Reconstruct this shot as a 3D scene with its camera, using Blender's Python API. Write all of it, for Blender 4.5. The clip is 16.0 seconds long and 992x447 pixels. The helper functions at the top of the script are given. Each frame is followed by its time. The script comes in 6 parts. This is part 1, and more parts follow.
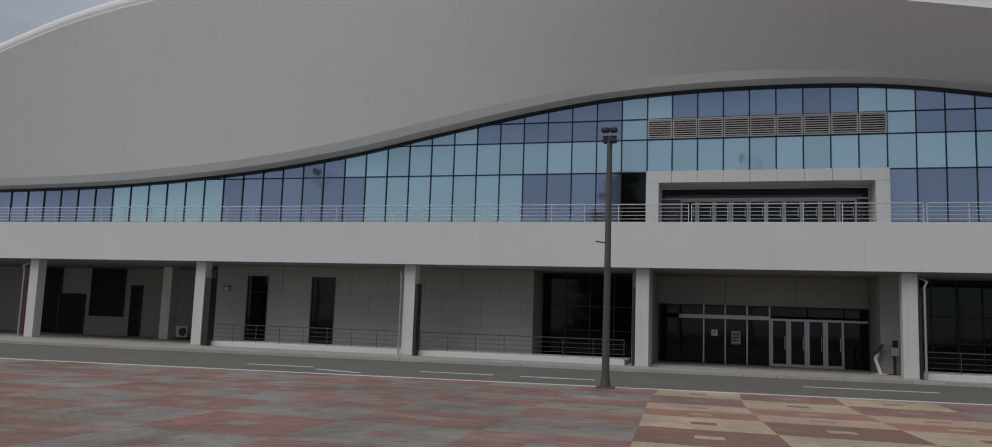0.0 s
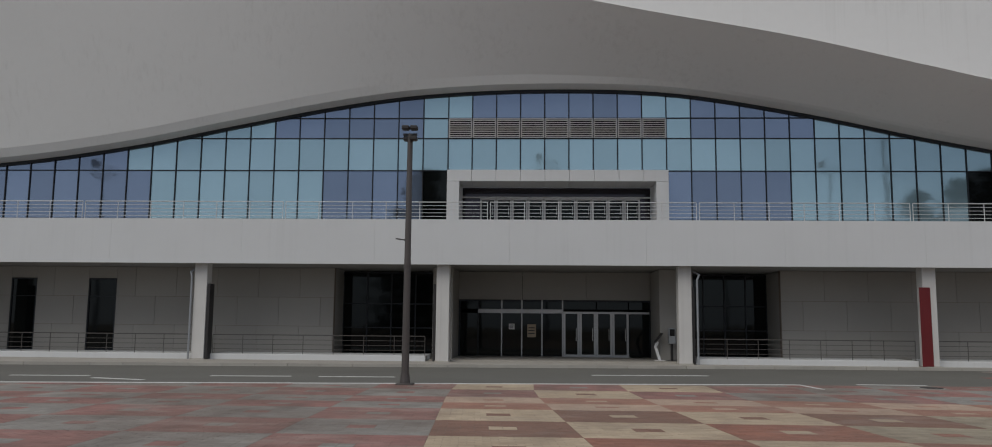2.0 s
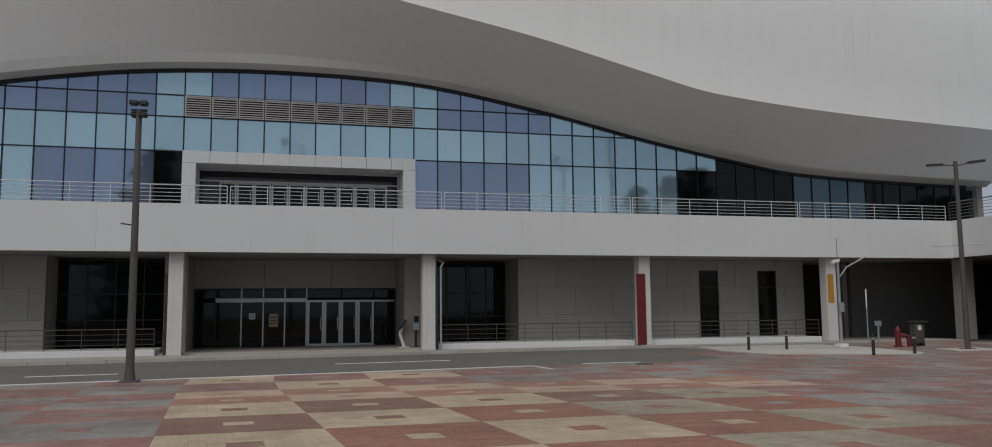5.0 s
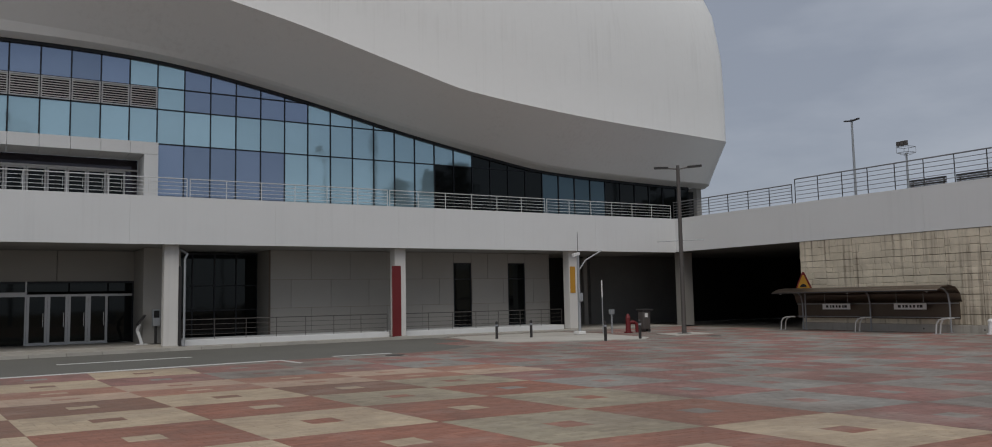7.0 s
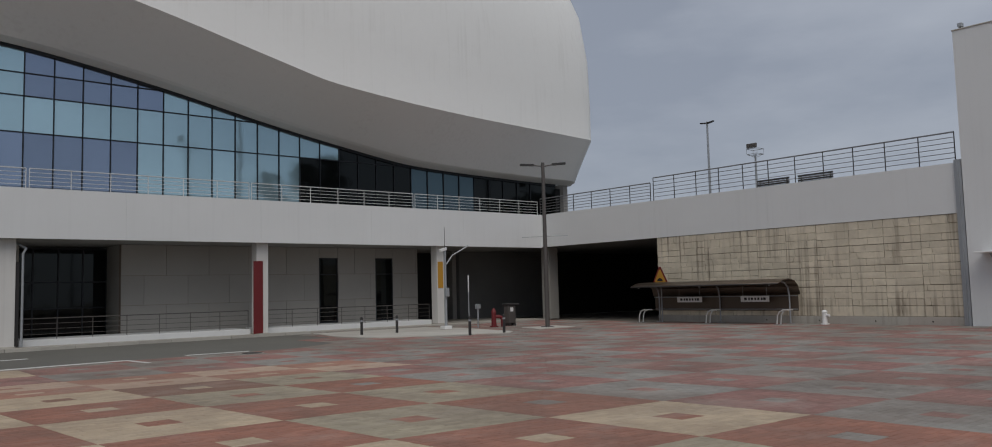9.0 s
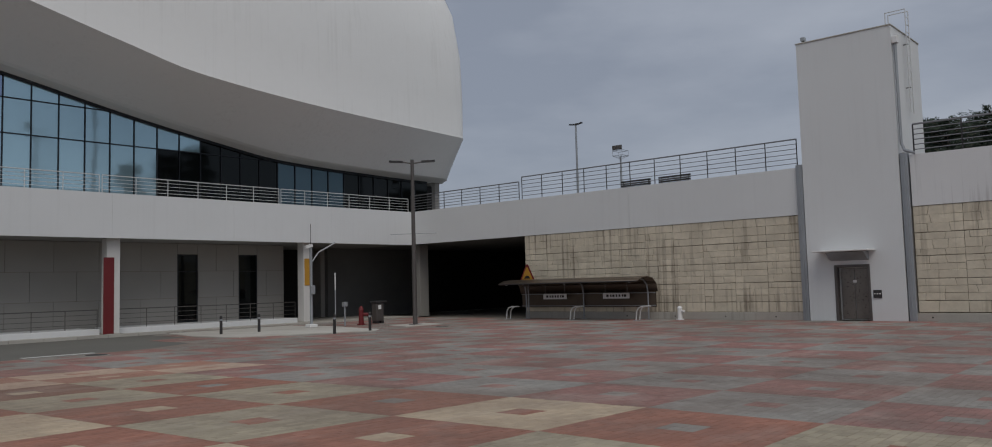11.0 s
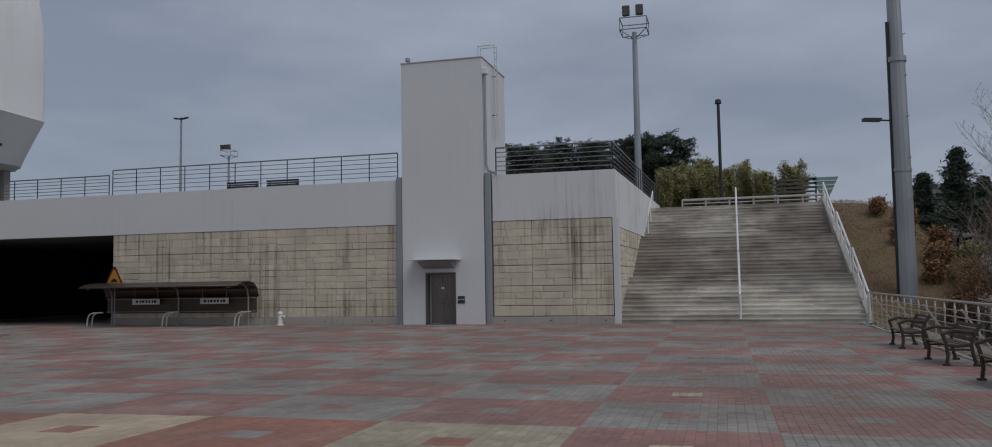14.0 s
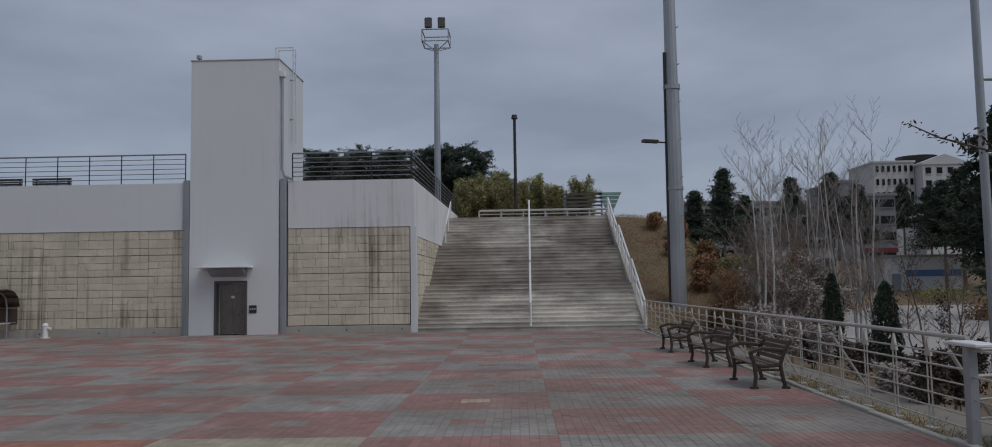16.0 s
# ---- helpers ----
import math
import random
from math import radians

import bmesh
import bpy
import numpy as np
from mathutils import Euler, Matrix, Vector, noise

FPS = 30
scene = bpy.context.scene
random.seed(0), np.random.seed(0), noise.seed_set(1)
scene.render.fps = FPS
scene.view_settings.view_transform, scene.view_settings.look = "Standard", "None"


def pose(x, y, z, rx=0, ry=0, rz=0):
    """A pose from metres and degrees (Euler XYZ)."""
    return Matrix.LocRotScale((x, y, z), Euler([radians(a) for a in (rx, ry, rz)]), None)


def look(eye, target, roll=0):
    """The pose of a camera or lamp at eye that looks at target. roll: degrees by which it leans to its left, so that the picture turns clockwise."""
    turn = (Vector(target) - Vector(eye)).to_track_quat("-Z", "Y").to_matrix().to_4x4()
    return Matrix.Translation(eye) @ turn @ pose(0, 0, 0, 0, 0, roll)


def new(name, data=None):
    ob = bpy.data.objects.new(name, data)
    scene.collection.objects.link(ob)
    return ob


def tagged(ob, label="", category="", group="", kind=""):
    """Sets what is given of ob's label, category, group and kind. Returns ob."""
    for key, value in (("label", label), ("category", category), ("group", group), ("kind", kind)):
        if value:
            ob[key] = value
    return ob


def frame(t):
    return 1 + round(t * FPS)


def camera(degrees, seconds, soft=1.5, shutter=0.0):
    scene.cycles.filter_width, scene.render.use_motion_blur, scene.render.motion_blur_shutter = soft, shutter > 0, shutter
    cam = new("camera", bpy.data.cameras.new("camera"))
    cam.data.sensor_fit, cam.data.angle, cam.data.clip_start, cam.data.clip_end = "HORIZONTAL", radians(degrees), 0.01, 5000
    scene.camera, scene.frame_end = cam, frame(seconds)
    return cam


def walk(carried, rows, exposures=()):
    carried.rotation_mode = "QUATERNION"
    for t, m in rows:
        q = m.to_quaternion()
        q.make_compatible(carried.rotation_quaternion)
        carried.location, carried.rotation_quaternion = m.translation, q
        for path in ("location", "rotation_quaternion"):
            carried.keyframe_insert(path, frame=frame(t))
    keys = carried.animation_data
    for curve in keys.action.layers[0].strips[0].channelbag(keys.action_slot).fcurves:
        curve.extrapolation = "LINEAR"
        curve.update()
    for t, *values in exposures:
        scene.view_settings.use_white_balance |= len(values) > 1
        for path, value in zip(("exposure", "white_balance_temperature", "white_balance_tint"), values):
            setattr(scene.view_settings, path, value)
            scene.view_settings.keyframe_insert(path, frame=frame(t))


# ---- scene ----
# The camera turns from the stadium to the stairs, drifting about a metre.
cam = camera(62.02, 16.0, soft=1.0)
ROWS = [
    (0, 0.000, -0.000, 1.750, 15.87, 6.73, -1.97),
    (0.5, 0.053, -0.026, 1.749, 11.17, 6.84, -1.69),
    (1, 0.076, -0.045, 1.749, 6.81, 6.87, -1.40),
    (1.5, 0.100, -0.038, 1.751, 4.08, 6.89, -1.03),
    (2, 0.105, -0.024, 1.751, 2.38, 6.83, -0.52),
    (2.5, 0.095, -0.009, 1.748, 0.88, 6.70, -0.14),
    (3, 0.073, 0.011, 1.748, -0.22, 6.48, -0.09),
    (5.5, 0.239, 0.026, 1.763, -20.41, 5.72, 0.78),
    (6, 0.344, 0.007, 1.753, -25.39, 5.52, 0.98),
    (6.5, 0.429, -0.070, 1.750, -28.12, 5.29, 0.96),
    (7, 0.499, -0.164, 1.749, -31.21, 5.19, 1.12),
    (7.5, 0.558, -0.222, 1.748, -33.79, 5.06, 1.30),
    (8, 0.624, -0.273, 1.743, -36.08, 4.92, 1.36),
    (10.5, 1.034, -0.664, 1.753, -45.63, 4.30, 1.58),
    (11, 1.084, -0.723, 1.753, -48.33, 4.22, 1.55),
    (11.5, 1.115, -0.778, 1.749, -52.04, 4.16, 1.52),
    (12, 1.149, -0.835, 1.748, -56.99, 4.10, 1.54),
    (12.5, 1.182, -0.905, 1.746, -61.23, 3.97, 1.33),
    (13, 1.204, -1.010, 1.729, -65.90, 3.92, 1.17),
    (13.5, 1.248, -1.111, 1.726, -70.21, 3.95, 1.02),
    (14, 1.262, -1.198, 1.739, -74.62, 4.01, 0.96),
    (14.5, 1.236, -1.261, 1.761, -79.40, 4.09, 0.91),
    (15, 1.187, -1.277, 1.766, -83.30, 4.23, 0.73),
    (15.5, 1.147, -1.284, 1.768, -86.86, 4.32, 0.77),
    (16, 1.142, -1.307, 1.768, -88.46, 4.34, 0.90),
]
walk(cam, [(t, pose(x, y, z, 90 + pitch, roll, yaw)) for t, x, y, z, yaw, pitch, roll in ROWS],
     [(0.0, -0.02, 6900, 10), (4.0, 0.02, 7000, 10), (9.0, 0.03, 6950, 10), (12.0, -0.15, 6750, 10), (14.0, -0.18, 6500, 10), (16.0, -0.14, 6400, 10)])

# ---- light ----
world = bpy.data.worlds.new("overcast")
scene.world = world
world.use_nodes = True
wn, wl = world.node_tree.nodes, world.node_tree.links
wn.clear()
w_out, w_bg = wn.new("ShaderNodeOutputWorld"), wn.new("ShaderNodeBackground")
w_sky, w_co, w_map = wn.new("ShaderNodeTexSky"), wn.new("ShaderNodeTexCoord"), wn.new("ShaderNodeMapping")
w_noise, w_ramp, w_mix = wn.new("ShaderNodeTexNoise"), wn.new("ShaderNodeValToRGB"), wn.new("ShaderNodeMix")
SUN_UP, SUN_TURN = 53, 212
w_sky.sky_type, w_sky.sun_disc = "NISHITA", False
w_sky.sun_elevation, w_sky.sun_rotation = radians(SUN_UP), radians(SUN_TURN)
w_map.inputs["Scale"].default_value = (1.0, 1.0, 3.2)
w_noise.inputs["Scale"].default_value = 2.3
w_noise.inputs["Detail"].default_value = 7
w_noise.inputs["Roughness"].default_value = 0.52
w_ramp.color_ramp.elements[0].position, w_ramp.color_ramp.elements[0].color = 0.36, (2.6, 3.0, 3.85, 1)
w_ramp.color_ramp.elements[1].position, w_ramp.color_ramp.elements[1].color = 0.65, (3.85, 4.3, 5.2, 1)
w_mix.data_type = "RGBA"
w_mix.inputs["Factor"].default_value = 0.9
wl.new(w_co.outputs["Generated"], w_map.inputs["Vector"])
wl.new(w_map.outputs["Vector"], w_noise.inputs["Vector"])
wl.new(w_noise.outputs["Fac"], w_ramp.inputs["Fac"])
wl.new(w_sky.outputs["Color"], w_mix.inputs["A"])
wl.new(w_ramp.outputs["Color"], w_mix.inputs["B"])
wl.new(w_mix.outputs["Result"], w_bg.inputs["Color"])
wl.new(w_bg.outputs["Background"], w_out.inputs["Surface"])
w_bg.inputs["Strength"].default_value = 0.098
sun = new("sun", bpy.data.lights.new("sun", "SUN"))
sun.data.energy, sun.data.angle, sun.data.color = 1.2, radians(45), (1.0, 0.985, 0.955)
sun.matrix_world = look((0, 0, 0), (math.sin(radians(SUN_TURN)) * -0.602, math.cos(radians(SUN_TURN)) * -0.602, -0.799))
scene.view_settings.exposure = 0.0

# ---- materials ----
def material(name, color, rough=0.7, metal=0.0, var=0.15, scale=0.6, grain=30.0, bump=0.15, streak=0.0, streak_color=(0.1, 0.09, 0.08),
             spec=0.5, each=0.0, tint=None, stain=0.0):
    """A procedural surface: broad stains, fine grain and relief; streak: rain marks that run down; each: how far single pieces differ."""
    m = bpy.data.materials.new(name)
    m.use_nodes = True
    n, l = m.node_tree.nodes, m.node_tree.links
    b = n["Principled BSDF"]
    b.inputs["Metallic"].default_value = metal
    b.inputs["Specular IOR Level"].default_value = spec
    co = n.new("ShaderNodeNewGeometry")

    def tex(scale_, detail, stretch=None):
        t = n.new("ShaderNodeTexNoise")
        t.inputs["Scale"].default_value, t.inputs["Detail"].default_value, t.inputs["Roughness"].default_value = scale_, detail, 0.6
        if stretch:
            mp = n.new("ShaderNodeMapping")
            mp.inputs["Scale"].default_value = stretch
            l.new(co.outputs["Position"], mp.inputs["Vector"])
            l.new(mp.outputs["Vector"], t.inputs["Vector"])
        else:
            l.new(co.outputs["Position"], t.inputs["Vector"])
        return t.outputs["Fac"]

    def calc(op, a, bb=0.0, c=0.0):
        k = n.new("ShaderNodeMath")
        k.operation = op
        for s, v in zip(k.inputs, (a, bb, c)):
            if isinstance(v, (int, float)):
                s.default_value = v
            else:
                l.new(v, s)
        return k.outputs[0]

    def mix(f, a, bb, kind="MIX"):
        k = n.new("ShaderNodeMix")
        k.data_type, k.blend_type = "RGBA", kind
        for s, v in zip((k.inputs["Factor"], k.inputs["A"], k.inputs["B"]), (f, a, bb)):
            if isinstance(v, (int, float)):
                s.default_value = v
            elif isinstance(v, tuple):
                s.default_value = (*v, 1)
            else:
                l.new(v, s)
        return k.outputs["Result"]

    big, small = tex(scale, 6), tex(grain, 4)
    f = calc("MULTIPLY_ADD", big, var * 2.4, 1 - var * 1.2)
    f = calc("MULTIPLY", f, calc("MULTIPLY_ADD", small, var * 1.2, 1 - var * 0.6))
    if each:
        info = n.new("ShaderNodeObjectInfo")
        geo = n.new("ShaderNodeNewGeometry")
        r = calc("FRACT", calc("ADD", info.outputs["Random"], geo.outputs["Random Per Island"]))
        f = calc("MULTIPLY", f, calc("MULTIPLY_ADD", r, each * 2, 1 - each))
    grey = n.new("ShaderNodeCombineColor")
    for s in grey.inputs:
        l.new(f, s)
    out = mix(1.0, color, grey.outputs["Color"], "MULTIPLY")
    if tint:
        ramp = n.new("ShaderNodeMapRange")
        ramp.inputs["From Min"].default_value, ramp.inputs["From Max"].default_value = 0.46, 0.7
        l.new(tex(scale * 1.7, 5), ramp.inputs["Value"])
        out = mix(calc("MULTIPLY", ramp.outputs["Result"], 0.55), out, tint)
    if stain:
        for size, stretch, lo, hi, dye, much in ((0.22, (1.0, 0.8, 1.0), 0.41, 0.58, (0.17, 0.125, 0.1), 0.85), (1.1, (1.0, 0.55, 1.0), 0.48, 0.66, (0.12, 0.09, 0.075), 0.7), (0.8, (0.6, 1.0, 1.0), 0.53, 0.68, (0.45, 0.4, 0.35), 0.55)):
            wash = n.new("ShaderNodeMapRange")
            wash.inputs["From Min"].default_value, wash.inputs["From Max"].default_value = lo, hi
            l.new(tex(size, 8, stretch), wash.inputs["Value"])
            out = mix(calc("MULTIPLY", wash.outputs["Result"], stain * much), out, dye)
    if streak:
        run = n.new("ShaderNodeMapRange")
        run.inputs["From Min"].default_value, run.inputs["From Max"].default_value = 0.55, 0.8
        l.new(calc("MULTIPLY", tex(1.0, 5, (5.0, 5.0, 0.1)), calc("MULTIPLY_ADD", tex(0.35, 3), 1.2, 0.4)), run.inputs["Value"])
        out = mix(calc("MULTIPLY", run.outputs["Result"], streak), out, streak_color)
    l.new(out, b.inputs["Base Color"])
    l.new(calc("MULTIPLY_ADD", small, 0.2, rough - 0.1), b.inputs["Roughness"])
    if bump:
        k = n.new("ShaderNodeBump")
        k.inputs["Strength"].default_value, k.inputs["Distance"].default_value = bump, 0.01
        l.new(calc("ADD", small, calc("MULTIPLY", big, 0.5)), k.inputs["Height"])
        l.new(k.outputs["Normal"], b.inputs["Normal"])
    return m


def glass(name, color, rough=0.03, metal=0.0, spec=0.5, wave=0.02, each=0.0, ior=1.9, sheen=(0.7, 0.9, 1.0)):
    """Coated facade glass: dark body, strong clear reflection, slightly uneven."""
    m = material(name, color, rough + 0.1, metal, 0.05, 0.3, 3.0, 0.0, spec=spec, each=each)
    n, l = m.node_tree.nodes, m.node_tree.links
    b = n["Principled BSDF"]
    for k in list(b.inputs["Roughness"].links):
        l.remove(k)
    b.inputs["Roughness"].default_value, b.inputs["IOR"].default_value = rough, ior
    b.inputs["Specular Tint"].default_value = (*sheen, 1)
    co, t, k = n.new("ShaderNodeTexCoord"), n.new("ShaderNodeTexNoise"), n.new("ShaderNodeBump")
    t.inputs["Scale"].default_value = 0.9
    k.inputs["Strength"].default_value, k.inputs["Distance"].default_value = wave, 0.1
    l.new(co.outputs["Object"], t.inputs["Vector"])
    l.new(t.outputs["Fac"], k.inputs["Height"])
    l.new(k.outputs["Normal"], b.inputs["Normal"])
    return m


M = {
    "shell": material("shell_panel", (0.81, 0.815, 0.8), 0.6, var=0.035, scale=0.12, grain=3, bump=0.02, streak=0.13, streak_color=(0.44, 0.43, 0.4)),
    "render": material("white_render", (0.665, 0.678, 0.682), 0.8, var=0.05, scale=0.3, grain=30, bump=0.12, streak=0.1, streak_color=(0.4, 0.4, 0.4)),
    "render_old": material("stained_white_render", (0.7, 0.7, 0.7), 0.8, var=0.07, scale=0.4, grain=30, bump=0.12, streak=0.5, streak_color=(0.24, 0.22, 0.2)),
    "panel": material("grey_wall_panel", (0.315, 0.303, 0.28), 0.7, var=0.06, scale=0.7, grain=20, bump=0.08, each=0.04),
    # darkened so less light bounces about under the deck
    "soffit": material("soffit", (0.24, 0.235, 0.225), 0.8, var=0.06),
    "column": material("column_paint", (0.62, 0.61, 0.59), 0.7, var=0.07, streak=0.2, streak_color=(0.3, 0.28, 0.26)),
    "stone": material("split_stone", (0.62, 0.555, 0.44), 0.9, var=0.22, scale=0.9, grain=9, bump=0.7, each=0.07, streak=0.85, streak_color=(0.15, 0.115, 0.085), tint=(0.47, 0.42, 0.33)),
    "stone_gap": material("panel_gap", (0.23, 0.195, 0.15), 0.95, var=0.2),
    # concrete with the shade under the deck put into its colour
    "under": material("shade_darkened_concrete", (0.14, 0.14, 0.135), 0.9, var=0.2, scale=0.5, grain=20, bump=0.2),
    "concrete": material("bare_concrete", (0.4, 0.375, 0.335), 0.9, var=0.2, scale=0.8, grain=25, bump=0.3, streak=0.3),
    "step": material("stair_stone", (0.64, 0.6, 0.53), 0.85, var=0.25, scale=0.5, grain=18, bump=0.3, each=0.26, stain=0.7, tint=(0.4, 0.385, 0.34)),
    "asphalt": material("asphalt", (0.14, 0.136, 0.12), 0.9, var=0.2, scale=0.25, grain=60, bump=0.4, tint=(0.15, 0.145, 0.125)),
    "kerb": material("kerb_concrete", (0.42, 0.40, 0.36), 0.9, var=0.18, scale=0.7, grain=25, bump=0.3, each=0.08),
    "pad": material("pale_pad_concrete", (0.52, 0.5, 0.455), 0.9, var=0.16, scale=0.9, grain=25, bump=0.3, stain=0.2),
    "line": material("road_paint", (0.62, 0.62, 0.6), 0.8, var=0.25, scale=1.2, grain=20, bump=0.1),
    "red": material("red_brick_paver", (0.325, 0.168, 0.146), 0.9, var=0.3, scale=0.5, grain=14, bump=0.4, each=0.12, stain=0.58, tint=(0.29, 0.16, 0.14)),
    "grey": material("grey_brick_paver", (0.29, 0.276, 0.25), 0.9, var=0.3, scale=0.5, grain=14, bump=0.4, each=0.11, stain=0.58, tint=(0.25, 0.225, 0.2)),
    "cream": material("cream_brick_paver", (0.52, 0.415, 0.295), 0.9, var=0.22, scale=0.45, grain=25, bump=0.4, each=0.1, stain=0.32, tint=(0.4, 0.3, 0.21)),
    "russet": material("russet_brick_paver", (0.33, 0.15, 0.105), 0.9, var=0.3, scale=0.5, grain=14, bump=0.4, each=0.12, stain=0.4, tint=(0.26, 0.13, 0.1)),
    "brown": material("brown_brick_paver", (0.26, 0.145, 0.105), 0.9, var=0.2, scale=0.45, grain=25, bump=0.4, each=0.09, stain=0.4, tint=(0.2, 0.12, 0.09)),
    "sage": material("greenish_cream_brick_paver", (0.385, 0.335, 0.245), 0.9, var=0.24, scale=0.6, grain=25, bump=0.4, each=0.14, stain=0.4, tint=(0.28, 0.25, 0.185)),
    "blush": material("faded_pink_cream_paver", (0.5, 0.37, 0.28), 0.9, var=0.2, scale=0.5, grain=25, bump=0.4, each=0.1, stain=0.25, tint=(0.42, 0.29, 0.22)),
    "salmon": material("faded_salmon_brick_paver", (0.38, 0.2, 0.145), 0.9, var=0.2, scale=0.5, grain=25, bump=0.4, each=0.1, stain=0.3, tint=(0.42, 0.25, 0.19)),
    "joint": material("paving_joint", (0.23, 0.185, 0.155), 0.95, var=0.25, scale=0.6, grain=30, bump=0.3),
    "earth": material("dry_grass_earth", (0.165, 0.112, 0.066), 0.95, var=0.4, scale=0.5, grain=12, bump=0.6, tint=(0.14, 0.115, 0.055)),
    "ground": material("ground", (0.2, 0.18, 0.15), 0.95, var=0.3, scale=0.05, grain=5, bump=0.3),
    "steel": material("stainless_rail", (0.7, 0.7, 0.69), 0.4, 0.5, var=0.1, bump=0.0),
    "railgrey": material("dull_rail_steel", (0.24, 0.24, 0.25), 0.45, 0.5, var=0.12, bump=0.0),
    "railpaint": material("pale_rail_paint", (0.46, 0.435, 0.395), 0.5, 0.2, var=0.15, scale=1.5, bump=0.05),
    "galv": material("galvanised_steel", (0.36, 0.38, 0.4), 0.5, 0.5, var=0.15, bump=0.05, streak=0.2),
    "dark": material("dark_metal", (0.045, 0.042, 0.042), 0.5, 0.4, var=0.15, bump=0.05),
    "pole": material("brown_grey_pole", (0.11, 0.10, 0.095), 0.5, 0.4, var=0.12, bump=0.05),
    "mullion": material("dark_mullion", (0.014, 0.017, 0.022), 0.45, 0.3, var=0.1, bump=0.0),
    "alu": material("aluminium_frame", (0.45, 0.45, 0.45), 0.4, 0.7, var=0.08, bump=0.0),
    "doorsteel": material("dull_lift_door_steel", (0.2, 0.185, 0.17), 0.3, 0.7, var=0.25, scale=1.5, grain=12, bump=0.02),
    "louvre": material("silver_louvre_blade", (0.62, 0.6, 0.58), 0.5, 0.2, var=0.12, scale=1.0, bump=0.0),
    "doorframe": material("pale_door_frame", (0.6, 0.59, 0.58), 0.5, 0.1, var=0.08, bump=0.0),
    # near-black paints the deep shade of voids and rooms; also used for print
    "black": material("void_shade_and_print", (0.012, 0.012, 0.012), 0.9, var=0.2),
    "redpaint": material("red_paint", (0.145, 0.01, 0.013), 0.5, var=0.15, bump=0.05),
    "yellow": material("yellow_board", (0.46, 0.235, 0.025), 0.6, var=0.15, bump=0.03),
    "whitepaint": material("white_paint", (0.75, 0.75, 0.74), 0.5, var=0.08, bump=0.03),
    "brownroof": material("bronze_sheet", (0.10, 0.075, 0.055), 0.35, 0.2, var=0.2, scale=1.2, bump=0.05),
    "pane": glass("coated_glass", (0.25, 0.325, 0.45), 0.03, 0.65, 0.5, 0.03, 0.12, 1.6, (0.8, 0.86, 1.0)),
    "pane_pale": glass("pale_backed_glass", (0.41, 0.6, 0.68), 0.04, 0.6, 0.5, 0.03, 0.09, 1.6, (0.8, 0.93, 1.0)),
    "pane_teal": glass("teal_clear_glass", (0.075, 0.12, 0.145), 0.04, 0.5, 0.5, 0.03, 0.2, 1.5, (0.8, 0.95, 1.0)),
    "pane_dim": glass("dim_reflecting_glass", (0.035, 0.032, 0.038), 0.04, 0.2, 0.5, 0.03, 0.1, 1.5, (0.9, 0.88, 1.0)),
    # near-black body holds unlit rooms and, in the curtain wall, mirrored trees
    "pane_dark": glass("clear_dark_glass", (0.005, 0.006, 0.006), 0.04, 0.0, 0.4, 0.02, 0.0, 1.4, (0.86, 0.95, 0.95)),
}


# ---- mesh helpers ----
def bm_box(bm, lo, hi, bevel=0.0):
    lo, hi = Vector(lo), Vector(hi)
    r = bmesh.ops.create_cube(bm, size=1.0, matrix=Matrix.Translation((lo + hi) / 2) @ Matrix.Diagonal((*(hi - lo), 1)))
    if bevel:
        es = {e for v in r["verts"] for e in v.link_edges}
        bmesh.ops.bevel(bm, geom=list(es), offset=bevel, segments=1, affect="EDGES")
    return bm


def box(lo, hi, bevel=0.0):
    return bm_box(bmesh.new(), lo, hi, bevel)


def bm_tube(bm, a, b, r, r2=None, sides=8):
    a, b = Vector(a), Vector(b)
    d = b - a
    m = Matrix.Translation((a + b) / 2) @ d.to_track_quat("Z", "Y").to_matrix().to_4x4()
    bmesh.ops.create_cone(bm, cap_ends=True, segments=sides, radius1=r, radius2=r if r2 is None else r2, depth=d.length, matrix=m)
    return bm


def tube(a, b, r, r2=None, sides=8):
    return bm_tube(bmesh.new(), a, b, r, r2, sides)


def bm_bar(bm, a, b, w, h):
    """A square bar from a to b."""
    a, b = Vector(a), Vector(b)
    d = b - a
    m = Matrix.Translation((a + b) / 2) @ d.to_track_quat("Y", "Z").to_matrix().to_4x4() @ Matrix.Diagonal((w, d.length, h, 1))
    bmesh.ops.create_cube(bm, size=1.0, matrix=m)
    return bm


def bm_path(bm, pts, r, sides=8):
    for a, b in zip(pts, pts[1:]):
        bm_tube(bm, a, b, r, None, sides)
    for p in pts[1:-1]:
        bmesh.ops.create_icosphere(bm, subdivisions=1, radius=r, matrix=Matrix.Translation(p))
    return bm


def bm_prism(bm, poly, axis, lo, hi):
    """A polygon of (u, v) pairs pushed along an axis: 'y' takes (x, z), 'x' takes (y, z), 'z' takes (x, y)."""
    def at(u, v, w):
        return {"y": (u, w, v), "x": (w, u, v), "z": (u, v, w)}[axis]
    lower = [bm.verts.new(at(u, v, lo)) for u, v in poly]
    upper = [bm.verts.new(at(u, v, hi)) for u, v in poly]
    k = len(poly)
    bm.faces.new(lower), bm.faces.new(upper[::-1])
    for i in range(k):
        bm.faces.new((lower[i], upper[i], upper[(i + 1) % k], lower[(i + 1) % k]))
    bmesh.ops.recalc_face_normals(bm, faces=bm.faces)
    return bm


def prism(poly, axis, lo, hi):
    return bm_prism(bmesh.new(), poly, axis, lo, hi)


